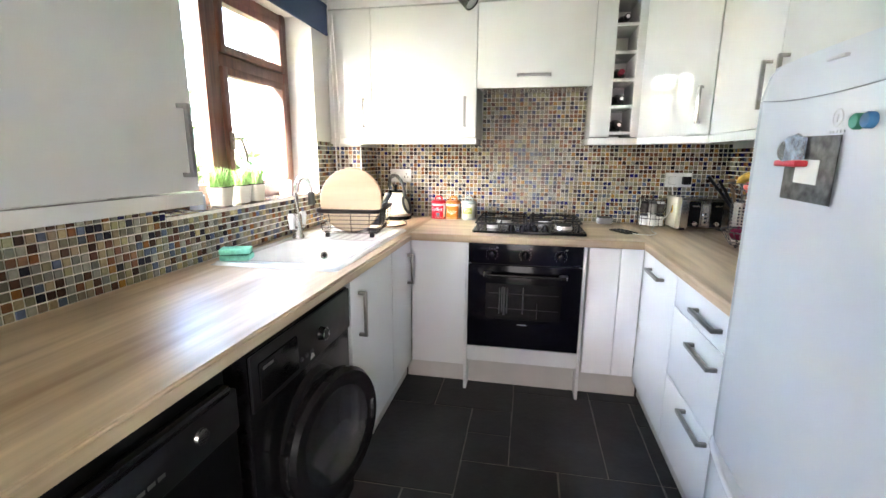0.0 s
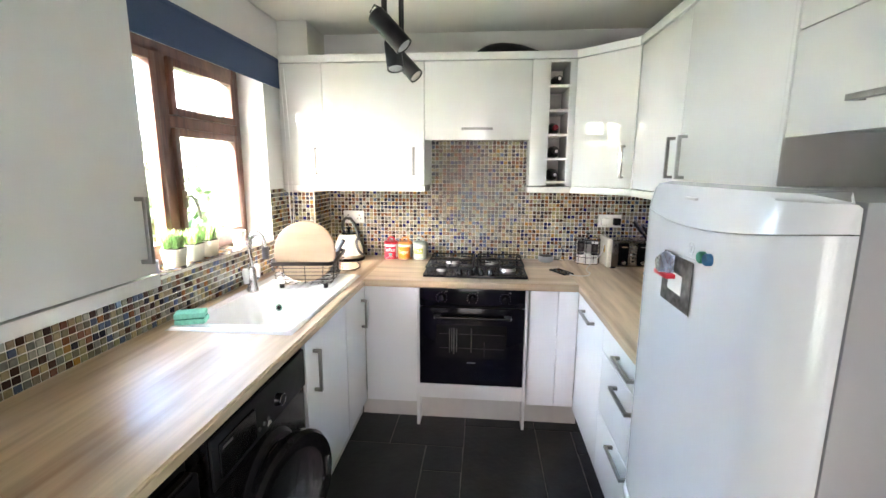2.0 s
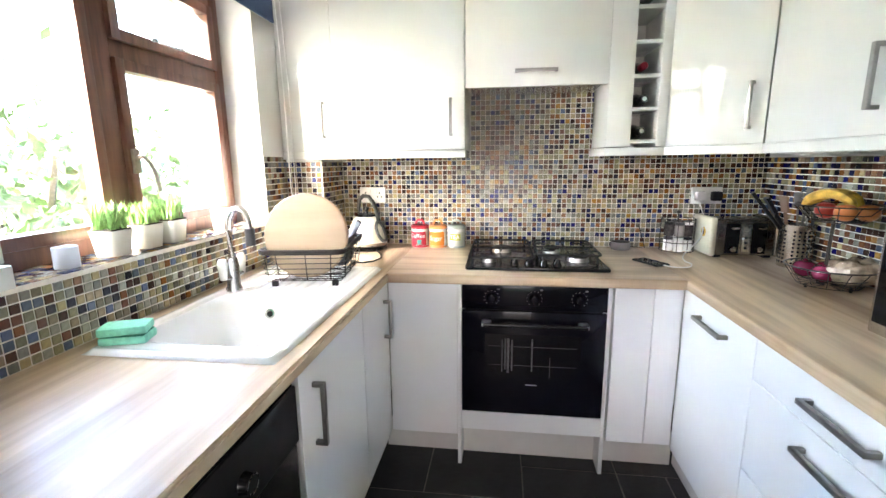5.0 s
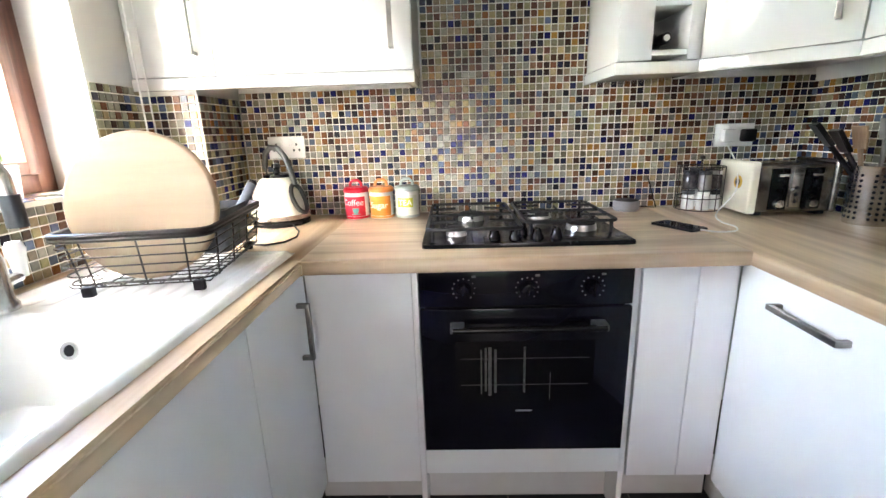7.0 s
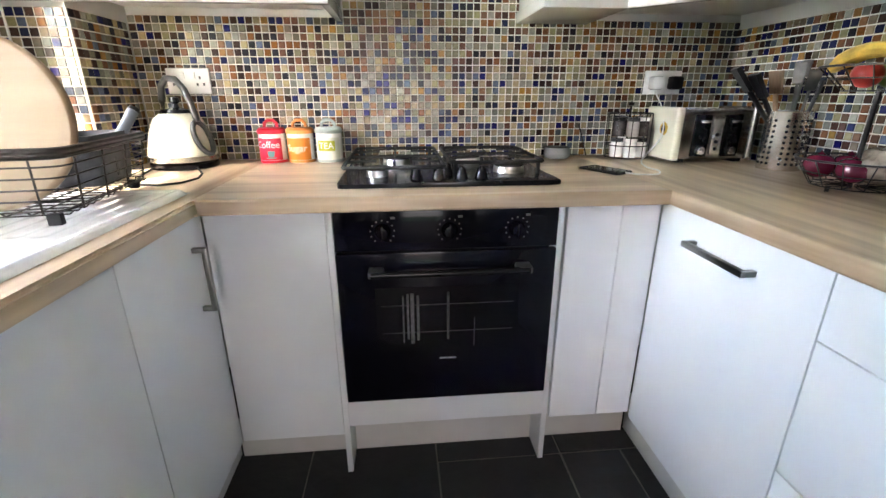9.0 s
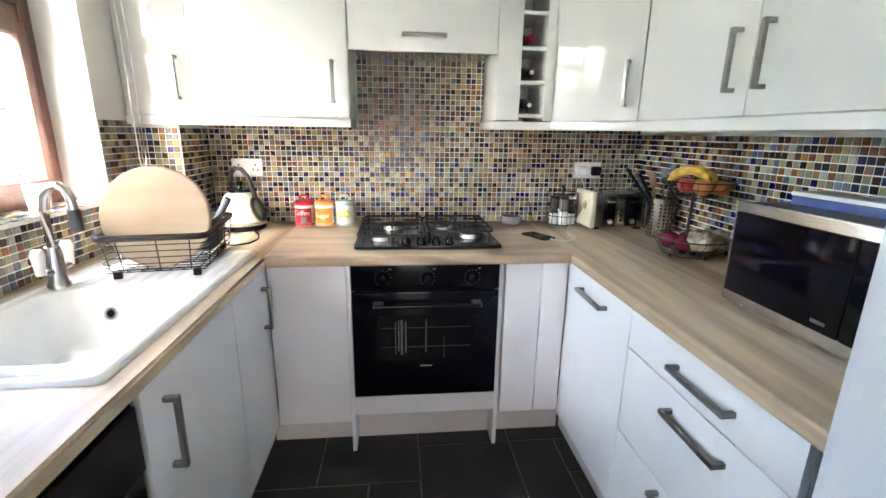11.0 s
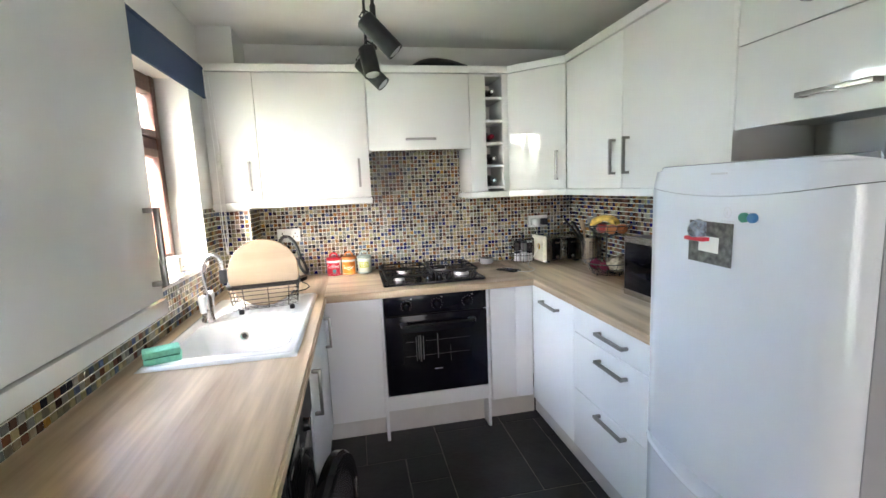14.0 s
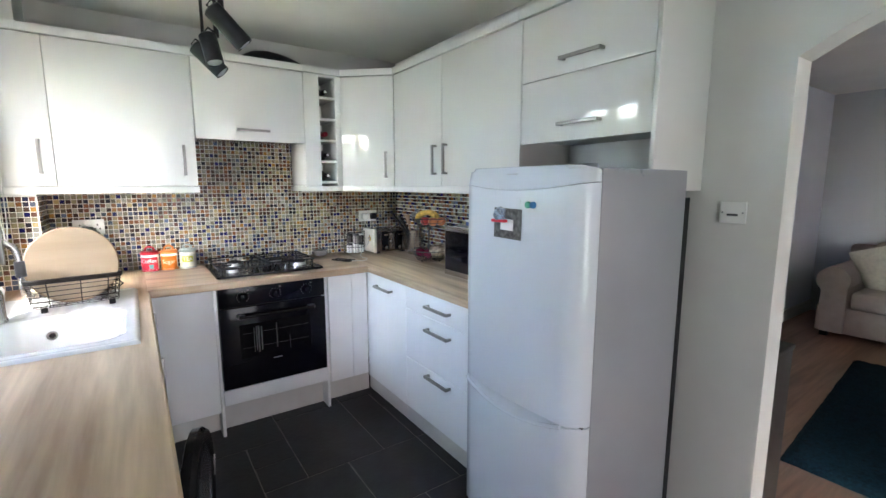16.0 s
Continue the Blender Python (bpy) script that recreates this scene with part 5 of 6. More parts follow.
for x in (0.03, 0.43):
    for y in (0.05, 0.3):
        part("foot", rod(bmesh.new(), (x, y, 0), (x, y, 0.0125), 0.012), BLACK_MATT, mw)
PACK_B = material("blue_carton", (0.06, 0.1, 0.28), 0.4, vary=0.1, scale=20)
pk = thing("flat_packet", "blue and white flat packet on the microwave", "packet", (1.0, 1.58, COUNTER + 0.286), 3)
part("carton", slab(-0.05, 0.05, -0.13, 0.13, 0, 0.022, bevel=0.002), PACK_B, pk)
part("white_lid", slab(-0.052, 0.052, -0.132, 0.132, 0.0225, 0.034, bevel=0.002), CERAMIC, pk, "white upper packet")

# wall sockets and switch


def socket(at, rz, plugs, label, name="wall_socket"):
    s = thing(name, label, "socket", at, rz)
    part("plate", slab(-0.073, 0.073, -0.011, 0, -0.043, 0.043, bevel=0.003), CERAMIC, s, "white plastic plate")
    for x in (-0.018, 0.018):
        part("rocker", slab(x - 0.007, x + 0.007, -0.0145, -0.0105, 0.008, 0.03, bevel=0.0015), CERAMIC, s)
    for x in (-0.04, 0.04):
        for dx_, dz_ in ((0, 0.012), (-0.011, -0.01), (0.011, -0.01)):
            part("pin_hole", slab(x + dx_ - 0.003, x + dx_ + 0.003, -0.0118, -0.0108, dz_ - 0.006, dz_ + 0.004), BLACK_MATT, s)
    for x, mat, lab in plugs:
        part("plug", slab(x - 0.024, x + 0.024, -0.048, -0.0125, -0.026, 0.022, bevel=0.009), mat, s, lab)
    return s


TILE_FACE = 0.0052
socket((-0.855, BACK - TILE_FACE, 1.186), 0, (), "white double wall socket over the tiles")
socket((0.90, BACK - TILE_FACE, 1.182), 0, ((-0.036, CERAMIC, "white plug"), (0.04, BLACK_MATT, "black plug adaptor")), "white double wall socket with a white and a black plug")
sw_ = thing("light_switch", "white fused switch plate on the wall by the archway", "switch", (RIGHT, 0.405, 1.327), -90)
part("plate", slab(-0.044, 0.044, -0.01, 0, -0.04, 0.04, bevel=0.003), CERAMIC, sw_)
part("rocker", slab(-0.018, 0.018, -0.0125, -0.0095, -0.012, -0.004, bevel=0.001), DARK_GREY, sw_, "dark slot")
for x in (-0.034, 0.034):
    part("screw", rod(bmesh.new(), (x, -0.0115, 0), (x, -0.0095, 0), 0.003, seg=10), STEEL, sw_)

# wine bottles lie in their niches
BOTTLE = material("dark_bottle_glass", (0.012, 0.015, 0.012), 0.08, coat=0.3)
for k, (col, dxb) in enumerate((((0.02, 0.02, 0.02), 0.158), (None, 0), ((0.28, 0.01, 0.03), 0.15), ((0.012, 0.012, 0.012), 0.16), ((0.015, 0.015, 0.015), 0.158))[::-1]):
    if col is None:
        continue
    zb = NZ[k] + 0.005
    wbm = lathe(bmesh.new(), [(0, 0.0), (0.014, 0.0), (0.015, 0.05), (0.02, 0.08), (0.036, 0.12), (0.037, 0.215), (0, 0.22)], 24)
    bmesh.ops.transform(wbm, matrix=pose(0, 0, 0.037, -90, 0, 0), verts=wbm.verts)
    wine_b = thing("wine_bottle", "dark wine bottle lying in a rack niche", "bottle", (0.321 + dxb, WF + 0.03, zb), group="bottles in the wine rack")
    part("glass", wbm, BOTTLE, wine_b)
    foil = lathe(bmesh.new(), [(0, -0.002), (0.0145, -0.002), (0.0162, 0.0), (0.0165, 0.05), (0.0155, 0.05)], 20)
    bmesh.ops.transform(foil, matrix=pose(0, 0, 0.037, -90, 0, 0), verts=foil.verts)
    part("foil", foil, material("bottle_foil", col, 0.35, 0.3), wine_b, "foil capsule")
    if k != 2:
        cap_ = lathe(bmesh.new(), [(0, -0.0032), (0.009, -0.0032), (0.01, -0.002)], 16)
        bmesh.ops.transform(cap_, matrix=pose(0, 0, 0.037, -90, 0, 0), verts=cap_.verts)
        part("cap_disc", cap_, CERAMIC, wine_b, "pale cap disc")

# black bag on top of the cabinets
bg = bmesh.new()
NB = 16
rows_ = []
for j in range(9):
    row = []
    for i in range(NB + 1):
        u, v = i / NB, j / 8
        h = 0.16 * math.sin(math.pi * u) ** 0.55 * math.sin(math.pi * min(max(v, 0.0), 1)) ** 0.5 * (1.05 - 0.55 * u)
        row.append(bg.verts.new((0.55 * u + 0.01 * noise.noise((u * 5, v * 5, 0)), 0.2 * v, h + 0.003 * noise.noise((u * 9, v * 9, 2)))))
    rows_.append(row)
for j in range(8):
    for i in range(NB):
        bg.faces.new((rows_[j][i], rows_[j][i + 1], rows_[j + 1][i + 1], rows_[j + 1][i]))
solid("bag", bg, BLACK_MATT, "black soft bag lying on top of the wall cabinets", "bag", (-0.06, 2.68, DT + 0.003))

# roller blind
blind = thing("roller_blind", "navy blue roller blind drawn most of the way up", "blind", (LEFT + 0.045, 1.2, 2.0))
part("fabric", slab(0, 0.004, 0, 1.335, -0.012, 0.135, bevel=0.001), BLUE_FABRIC, blind, "navy blind fabric")
part("roller", rod(bmesh.new(), (-0.012, 0, 0.135), (-0.012, 1.335, 0.135), 0.019, seg=16), BLUE_FABRIC, blind)
part("bottom_bar", slab(-0.003, 0.007, 0.0, 1.335, -0.02, -0.006, bevel=0.003), BLUE_FABRIC, blind)
part("bracket", slab(-0.043, 0.01, 1.337, 1.342, 0.1, 0.155), CERAMIC, blind)
chain = [(0.005, 1.35, 0.1), (0.012, 1.36, -0.3), (0.015, 1.36, -0.75), (0.02, 1.362, -0.83), (0.028, 1.366, -0.83), (0.034, 1.37, -0.75), (0.034, 1.37, -0.3), (0.02, 1.366, 0.1)]
part("chain", wire(bmesh.new(), chain, 0.003, 6), CERAMIC, blind, "white looped pull chain")
part("chain_weight", slab(0.016, 0.03, 1.36, 1.37, -0.87, -0.83, bevel=0.003), CERAMIC, blind)

# ceiling spotlights
lampm = material("black_lamp_metal", (0.03, 0.03, 0.033), 0.38, 0.5, vary=0.2, scale=30)
BULB = material("frosted_bulb_glass", (0.6, 0.62, 0.63), 0.25, vary=0.1, scale=50)
spot = thing("ceiling_spotlight", "black three-head ceiling spotlight bar, switched off", "ceiling light", (-0.3, 1.72, TOP))
part("bar", slab(-0.02, 0.02, -0.32, 0.32, -0.045, -0.02, bevel=0.004), lampm, spot)
part("ceiling_plate", slab(-0.04, 0.04, -0.06, 0.06, -0.02, 0, bevel=0.003), lampm, spot)
for (top, bot, r) in (((-0.045, -0.17, -0.33), (0.062, -0.18, -0.445), 0.034), ((-0.03, 0.06, -0.36), (-0.012, 0.03, -0.475), 0.034), ((-0.055, 0.25, -0.36), (0.045, 0.22, -0.467), 0.034)):
    t_, b_ = Vector(top), Vector(bot)
    ax = (b_ - t_).normalized()
    arm = part("arm", wire(bmesh.new(), [(t_.x + 0.034, t_.y, -0.04), (t_.x + 0.034, t_.y, t_.z + 0.03)], 0.0065, 8), lampm, spot)
    part("knuckle", rod(bmesh.new(), (t_.x + 0.034, t_.y, t_.z + 0.045), (t_.x + 0.034, t_.y, t_.z - 0.005), 0.0105, seg=12), lampm, arm)
    part("yoke", wire(bmesh.new(), [(t_.x + 0.034, t_.y, t_.z + 0.01), (t_.x + 0.002, t_.y - 0.012, t_.z + 0.024), (t_.x - 0.014, t_.y - 0.01, t_.z + 0.002), t_ + ax * 0.02], 0.004, 8), lampm, arm)
    m = Matrix.Translation(t_) @ (b_ - t_).to_track_quat("Z", "Y").to_matrix().to_4x4()
    L = (b_ - t_).length
    hd = lathe(bmesh.new(), [(0, -0.004), (r * 0.8, 0), (r, 0.006), (r, L), (r * 0.92, L), (r * 0.88, L - 0.025)], 28)
    bmesh.ops.transform(hd, matrix=m, verts=hd.verts)
    head_ = part("lamp_head", hd, lampm, spot, "black cylindrical lamp head")
    bulb = lathe(bmesh.new(), [(0, L + 0.003), (r * 0.5, L + 0.002), (r * 0.8, L - 0.003), (r * 0.89, L - 0.02)], 28)
    bmesh.ops.transform(bulb, matrix=m, verts=bulb.verts)
    part("bulb", bulb, BULB, head_, "unlit reflector bulb")

# things on the fridge door
FY = 0.462
CARD = material("dark_photo_card", (0.085, 0.085, 0.083), 0.35, vary=0.85, scale=60)
mag = thing("fridge_card", "dark decorated card with a white note on the fridge door", "card", (FY - 0.0005, 0.838, 1.291))
cardb = slab(-0.0032, -0.0022, -0.07, 0.07, -0.054, 0.054)
bmesh.ops.transform(cardb, matrix=pose(0, 0, 0, 1, 0, 0), verts=cardb.verts)
part("card", cardb, CARD, mag)
noteb = slab(-0.0044, -0.0036, -0.03, 0.034, -0.024, 0.016)
bmesh.ops.transform(noteb, matrix=pose(0, 0, 0, 2, 0, 0), verts=noteb.verts)
part("note", noteb, CERAMIC, mag, "white note panel")

globe = thing("snow_globe_magnet", "clear dome fridge magnet with a red base", "magnet", (FY - 0.0048, 0.868, 1.322))
dome = lathe(bmesh.new(), [(0, 0.024), (0.014, 0.022), (0.024, 0.012), (0.029, 0.0)], 24)
bmesh.ops.transform(dome, matrix=Matrix.Diagonal((1, 0.92, 1.0, 1)) @ pose(-0.006, 0, 0.0, 0, -90, 0), verts=dome.verts)
part("dome", dome, CLEAR, globe, "clear plastic dome")
BLUEM = material("blue_plastic", (0.03, 0.16, 0.36), 0.4)
part("backing", slab(-0.006, 0, -0.021, 0.021, -0.016, 0.022, bevel=0.003), material("pale_scene_backing", (0.2, 0.25, 0.34), 0.3, vary=0.9, scale=90), globe)
part("base", slab(-0.022, 0, -0.033, 0.033, -0.027, -0.016, bevel=0.004), material("red_plastic", (0.6, 0.02, 0.04), 0.35), globe, "red base")
for y, mat, lab in ((0.74, material("green_plastic", (0.05, 0.3, 0.2), 0.4), "round green fridge magnet"), (0.717, BLUEM, "round blue fridge magnet")):
    mb = lathe(bmesh.new(), [(0, 0.011), (0.0095, 0.0105), (0.0115, 0.008), (0.0115, 0)], 24)
    bmesh.ops.transform(mb, matrix=pose(0, 0, 0, 0, -90, 0), verts=mb.verts)
    solid("round_magnet", mb, mat, lab, "magnet", (FY + 0.001, y, 1.361), group="round magnets on the fridge")
FAINT = material("pale_emblem_print", (0.55, 0.57, 0.6), 0.3)
part("emblem_ring", wire(bmesh.new(), [(0.345 + 0.011 * math.cos(2 * math.pi * k / 20), 0.0005, 1.37 + 0.013 * math.sin(2 * math.pi * k / 20)) for k in range(20)], 0.001, 6, closed=True), FAINT, upper, "thin pale ring emblem")
part("emblem_stroke", slab(0.344, 0.346, -0.0008, 0.001, 1.364, 1.375), FAINT, upper)
for k in range(5):
    part("emblem_bar", slab(0.328 + 0.008 * k, 0.333 + 0.008 * k, -0.0008, 0.001, 1.347, 1.351), FAINT, upper)

# window sill plants
POT = material("cream_pot_glaze", (0.66, 0.63, 0.54), 0.5, vary=0.05, scale=20)
LEAF = material("bright_grass_blades", (0.24, 0.42, 0.13), 0.6, vary=0.4, scale=60, Subsurface_Weight=0.0)
SOIL = material("potting_soil", (0.03, 0.02, 0.014), 0.95, vary=0.4, scale=90, bump=0.8)
rng = random.Random(4)
for y, hgt, n in ((1.66, 0.085, 150), (1.785, 0.075, 140), (1.895, 0.085, 120)):
    pt = thing("potted_grass", "cream pot of bright green artificial grass on the sill", "plant", (-1.275, y, WIN_Z0 + 0.016), group="grass pots on the window sill")
    pb = prism(bmesh.new(), rounded(-0.042, 0.042, -0.042, 0.042, 0.016, 4), 0, 0.075)
    for v in pb.verts:
        if v.co.z < 0.01:
            v.co.x, v.co.y = v.co.x * 0.8, v.co.y * 0.8
    part("pot", pb, POT, pt)
    part("soil", slab(-0.036, 0.036, -0.036, 0.036, 0.0752, 0.079), SOIL, pt)
    g = bmesh.new()
    for k in range(n):
        x0, y0 = rng.uniform(-0.034, 0.034), rng.uniform(-0.034, 0.034)
        a, lean, h = rng.uniform(0, 6.28), rng.uniform(0.005, 0.045), hgt * rng.uniform(0.6, 1.05)
        dx0, dy0 = 0.0025 * math.cos(a + 1.57), 0.0025 * math.sin(a + 1.57)
        bx, by = lean * math.cos(a), lean * math.sin(a)
        p = [(x0 - dx0, y0 - dy0, 0.078), (x0 + dx0, y0 + dy0, 0.078), (x0 + bx * 0.35 + dx0, y0 + by * 0.35 + dy0, 0.078 + h * 0.6), (x0 + bx * 0.35 - dx0, y0 + by * 0.35 - dy0, 0.078 + h * 0.6), (x0 + bx, y0 + by, 0.078 + h)]
        vs = [g.verts.new(q) for q in p]
        g.faces.new(vs[:4])
        g.faces.new((vs[3], vs[2], vs[4]))
    tagged(part("grass", g, LEAF, pt, "bright green grass blades"), kind="stuff")
solid("sill_cup", lathe(bmesh.new(), [(0, 0), (0.03, 0), (0.036, 0.08), (0.034, 0.08), (0.028, 0.004), (0, 0.004)], 28), CERAMIC, "white cup on the window sill", "cup", (-1.29, 2.2, WIN_Z0 + 0.016))
solid("candle_jar", lathe(bmesh.new(), [(0, 0), (0.027, 0), (0.028, 0.003), (0.028, 0.055), (0.026, 0.055), (0.025, 0.03), (0, 0.03)], 28), material("pale_blue_jar", (0.55, 0.6, 0.68), 0.3), "small pale jar on the window sill", "jar", (-1.26, 1.50, WIN_Z0 + 0.016))

# ---- sitting room beyond the archway ----
SX1, SY0, SY1 = 5.7, -3.0, 1.35
structure("sitting_room_floor", slab(RIGHT + 0.12, SX1 + 0.1, SY0 - 0.1, SY1 + 0.1, -0.1, 0.0), LAMINATE, "brown wood laminate sitting room floor", "floor")
structure("sitting_room_ceiling", slab(RIGHT + 0.12, SX1 + 0.1, SY0 - 0.1, SY1 + 0.1, TOP, TOP + 0.1), CEILING, "off-white sitting room ceiling", "ceiling")
# far wall is a darker grey than the pale lavender side wall
GREY_WALL = material("cool_grey_wall", (0.4, 0.42, 0.455), 0.85, vary=0.04, scale=2, bump=0.1, bscale=120)
structure("wall_sitting_room_far", slab(SX1, SX1 + 0.1, SY0 - 0.1, SY1 + 0.1, 0, TOP), GREY_WALL, "cool grey sitting room wall behind the sofa, darker than the side wall", "wall")
structure("wall_sitting_room_side", slab(RIGHT + 0.12, SX1, SY1, SY1 + 0.1, 0, TOP), material("pale_lavender_wall", (0.58, 0.61, 0.68), 0.85, vary=0.04, scale=2, bump=0.1, bscale=120), "pale lavender sitting room side wall", "wall")
# this opening is never seen; it is added to let daylight into the room
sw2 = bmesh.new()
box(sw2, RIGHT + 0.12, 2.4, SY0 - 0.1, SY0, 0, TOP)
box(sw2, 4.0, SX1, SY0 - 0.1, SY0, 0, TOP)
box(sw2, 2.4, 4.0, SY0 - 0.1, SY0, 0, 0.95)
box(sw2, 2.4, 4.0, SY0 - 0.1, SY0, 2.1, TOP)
structure("wall_sitting_room_window", sw2, PAINT, "pale sitting room wall with an added opening, out of view", "wall")
structure("baseboard", slab(RIGHT + 0.12, SX1, SY1 - 0.015, SY1, 0, 0.12), CERAMIC, "white skirting board", "baseboard")
RUG = material("teal_shag_rug", (0.004, 0.014, 0.022), 0.95, vary=0.5, scale=60, bump=1.0, bscale=250, Specular_IOR_Level=0.08)
rug = bmesh.new()
RN, RM = 50, 40
rv = [[rug.verts.new((2.04 + 2.08 * i / RN + 0.006 * noise.noise((i, j, 0.3)), -1.0 + 1.43 * j / RM + 0.17 * i / RN + 0.006 * noise.noise((j, i, 5.3)), 0.026 + 0.008 * noise.noise((i * 0.9, j * 0.9, 1)) if 0 < i < RN and 0 < j < RM else 0.001)) for i in range(RN + 1)] for j in range(RM + 1)]
for j in range(RM):
    for i in range(RN):
        rug.faces.new((rv[j][i], rv[j][i + 1], rv[j + 1][i + 1], rv[j + 1][i]))
solid("rug", rug, RUG, "dark teal shaggy rug on the wood floor", "rug")
SOFA = material("beige_sofa_cloth", (0.27, 0.24, 0.215), 0.9, vary=0.08, scale=12, bump=0.4, bscale=300)
sofa = thing("sofa", "beige fabric sofa with rolled arms", "sofa", (4.65, 0.01, 0), 0)
part("base", slab(0.03, 0.9, -1.0, 1.02, 0.05, 0.3, bevel=0.02), SOFA, sofa)
for y0, y1 in ((-0.78, 0.0), (0.0, 0.78)):
    part("seat_cushion", slab(0.0, 0.72, y0 + 0.004, y1 - 0.004, 0.302, 0.46, bevel=0.045, seg=4), SOFA, sofa)
    part("back_cushion", slab(0.6, 0.86, y0 + 0.004, y1 - 0.004, 0.44, 0.88, bevel=0.07, seg=4), SOFA, sofa)
for s in (-1, 1):
    arm_ = bmesh.new()
    box(arm_, 0.0, 0.92, s * 0.9 - 0.1, s * 0.9 + 0.1, 0.05, 0.55, 0.03)
    rod(arm_, (-0.01, s * 0.91, 0.55), (0.9, s * 0.91, 0.55), 0.125, seg=24)
    part("arm", arm_, SOFA, sofa, "rolled arm")
part("back", slab(0.8, 0.96, -1.0, 1.0, 0.05, 0.82, bevel=0.05, seg=4), SOFA, sofa)
for y in (-0.95, 0.95):
    for x in (0.08, 0.86):
        part("foot", slab(x - 0.03, x + 0.03, y - 0.03, y + 0.03, 0, 0.05), BLACK_MATT, sofa)


def pillow(name, label, at, rot, mat):
    bm = bmesh.new()
    n = 14
    for sgn in (-1, 1):
        rows2 = [[bm.verts.new((0.22 * u, sgn * 0.075 * (max(0, (1 - u ** 4) * (1 - v ** 4))) ** 0.6, 0.22 * v)) for u in [2 * i / n - 1 for i in range(n + 1)]] for v in [2 * j / n - 1 for j in range(n + 1)]]
        for j in range(n):
            for i in range(n):
                bm.faces.new((rows2[j][i], rows2[j][i + 1], rows2[j + 1][i + 1], rows2[j + 1][i]))
    bmesh.ops.remove_doubles(bm, verts=bm.verts, dist=0.0005)
    ob = solid(name, bm, mat, label, "cushion", at)
    ob.matrix_basis = pose(*at, *rot)
    return ob


pillow("scatter_cushion", "cream scatter cushion leaning in the sofa corner", (4.98, 0.63, 0.66), (-18, 20, 75), material("cream_cushion", (0.5, 0.48, 0.4), 0.9, vary=0.1, scale=30))
pillow("scatter_cushion", "navy blue scatter cushion on the sofa", (5.08, 0.24, 0.67), (-12, 8, 85), material("navy_cushion", (0.012, 0.018, 0.06), 0.9, vary=0.2, scale=30))
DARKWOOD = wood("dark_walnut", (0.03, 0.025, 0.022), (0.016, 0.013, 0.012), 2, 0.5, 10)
low = thing("low_bookcase", "narrow dark wooden bookcase beside the archway", "bookcase", (1.32, 0.305, 0))
part("body", slab(0.0, 0.3, 0.0, 0.25, 0.0, 0.74, bevel=0.003), DARKWOOD, low)
part("top", slab(-0.005, 0.305, -0.005, 0.26, 0.741, 0.76, bevel=0.003), DARKWOOD, low)
sw3 = thing("light_switch", "small white light switch on the sitting room wall", "switch", (4.1, SY1, 1.25), 0)
part("plate", slab(-0.043, 0.043, -0.009, 0, -0.043, 0.043, bevel=0.003), CERAMIC, sw3)
part("rocker", slab(-0.01, 0.01, -0.0125, -0.0088, -0.015, 0.015, bevel=0.001), CERAMIC, sw3)

# ---- garden outside ----
GRASS = material("lawn", (0.07, 0.12, 0.03), 0.9, vary=0.4, scale=3, bump=0.8, bscale=60)
structure("ground", slab(-400, 400, -400, 400, -0.6, -0.35), GRASS, "green garden lawn outside the window", "ground")
FENCE = wood("weathered_fence", (0.4, 0.3, 0.22), (0.25, 0.17, 0.12), 2, 0.8, 8)
fence = thing("garden_fence", "weathered pale garden fence", "fence", (-7.0, 0, -0.35))
for k in range(40):
    part("slat", slab(-0.01, 0.01, -4 + 0.3 * k, -4 + 0.3 * k + 0.285, 0.05, 1.45), FENCE, fence)
for k in range(7):
    part("post", slab(-0.12, -0.02, -4 + 1.95 * k, -3.9 + 1.95 * k, 0, 1.55), FENCE, fence)
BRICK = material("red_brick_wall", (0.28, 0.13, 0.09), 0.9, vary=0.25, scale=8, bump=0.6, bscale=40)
# added out of view to keep direct sun out of the rear openings
structure("wall_neighbour", slab(-3.6, 12.0, -7.2, -7.0, -0.35, 7.4), BRICK, "unseen brick-red wall added to block the sun", "wall")
FOLI = material("shrub_leaves", (0.045, 0.075, 0.02), 0.55, vary=0.5, scale=9)
BARK = material("shrub_bark", (0.09, 0.065, 0.045), 0.9, vary=0.3, scale=20, bump=0.6)


def shrub(at, size, n, label):
    sh = thing("shrub", label, "shrub", at, group="garden shrubs")
    st_, lf = bmesh.new(), bmesh.new()
    tips = []
    for k in range(14):
        a, e = rng.uniform(0, 6.28), rng.uniform(0.5, 1.35)
        tip = Vector((math.cos(a) * math.cos(e), math.sin(a) * math.cos(e), math.sin(e))) * size * rng.uniform(0.6, 1.0)
        mid_ = tip * 0.5 + Vector((rng.uniform(-0.1, 0.1), rng.uniform(-0.1, 0.1), 0.1)) * size
        wire(st_, [(0, 0, 0), mid_, tip], 0.012 * size, 5)
        tips += [tip, mid_, (tip + mid_) / 2]
    for k in range(n):
        c = rng.choice(tips) + Vector((rng.gauss(0, 0.16), rng.gauss(0, 0.16), rng.gauss(0, 0.14))) * size
        q = Euler((rng.uniform(0, 6.28), rng.uniform(0, 6.28), rng.uniform(0, 6.28))).to_matrix()
        s = rng.uniform(0.04, 0.08)
        lf.faces.new([lf.verts.new(c + q @ Vector(p)) for p in ((-s, 0, 0), (0, -s * 0.5, s * 0.1), (s, 0, 0), (0, s * 0.5, s * 0.1))])
    part("stems", st_, BARK, sh)
    tagged(part("leaves", lf, FOLI, sh), kind="stuff")
    return sh


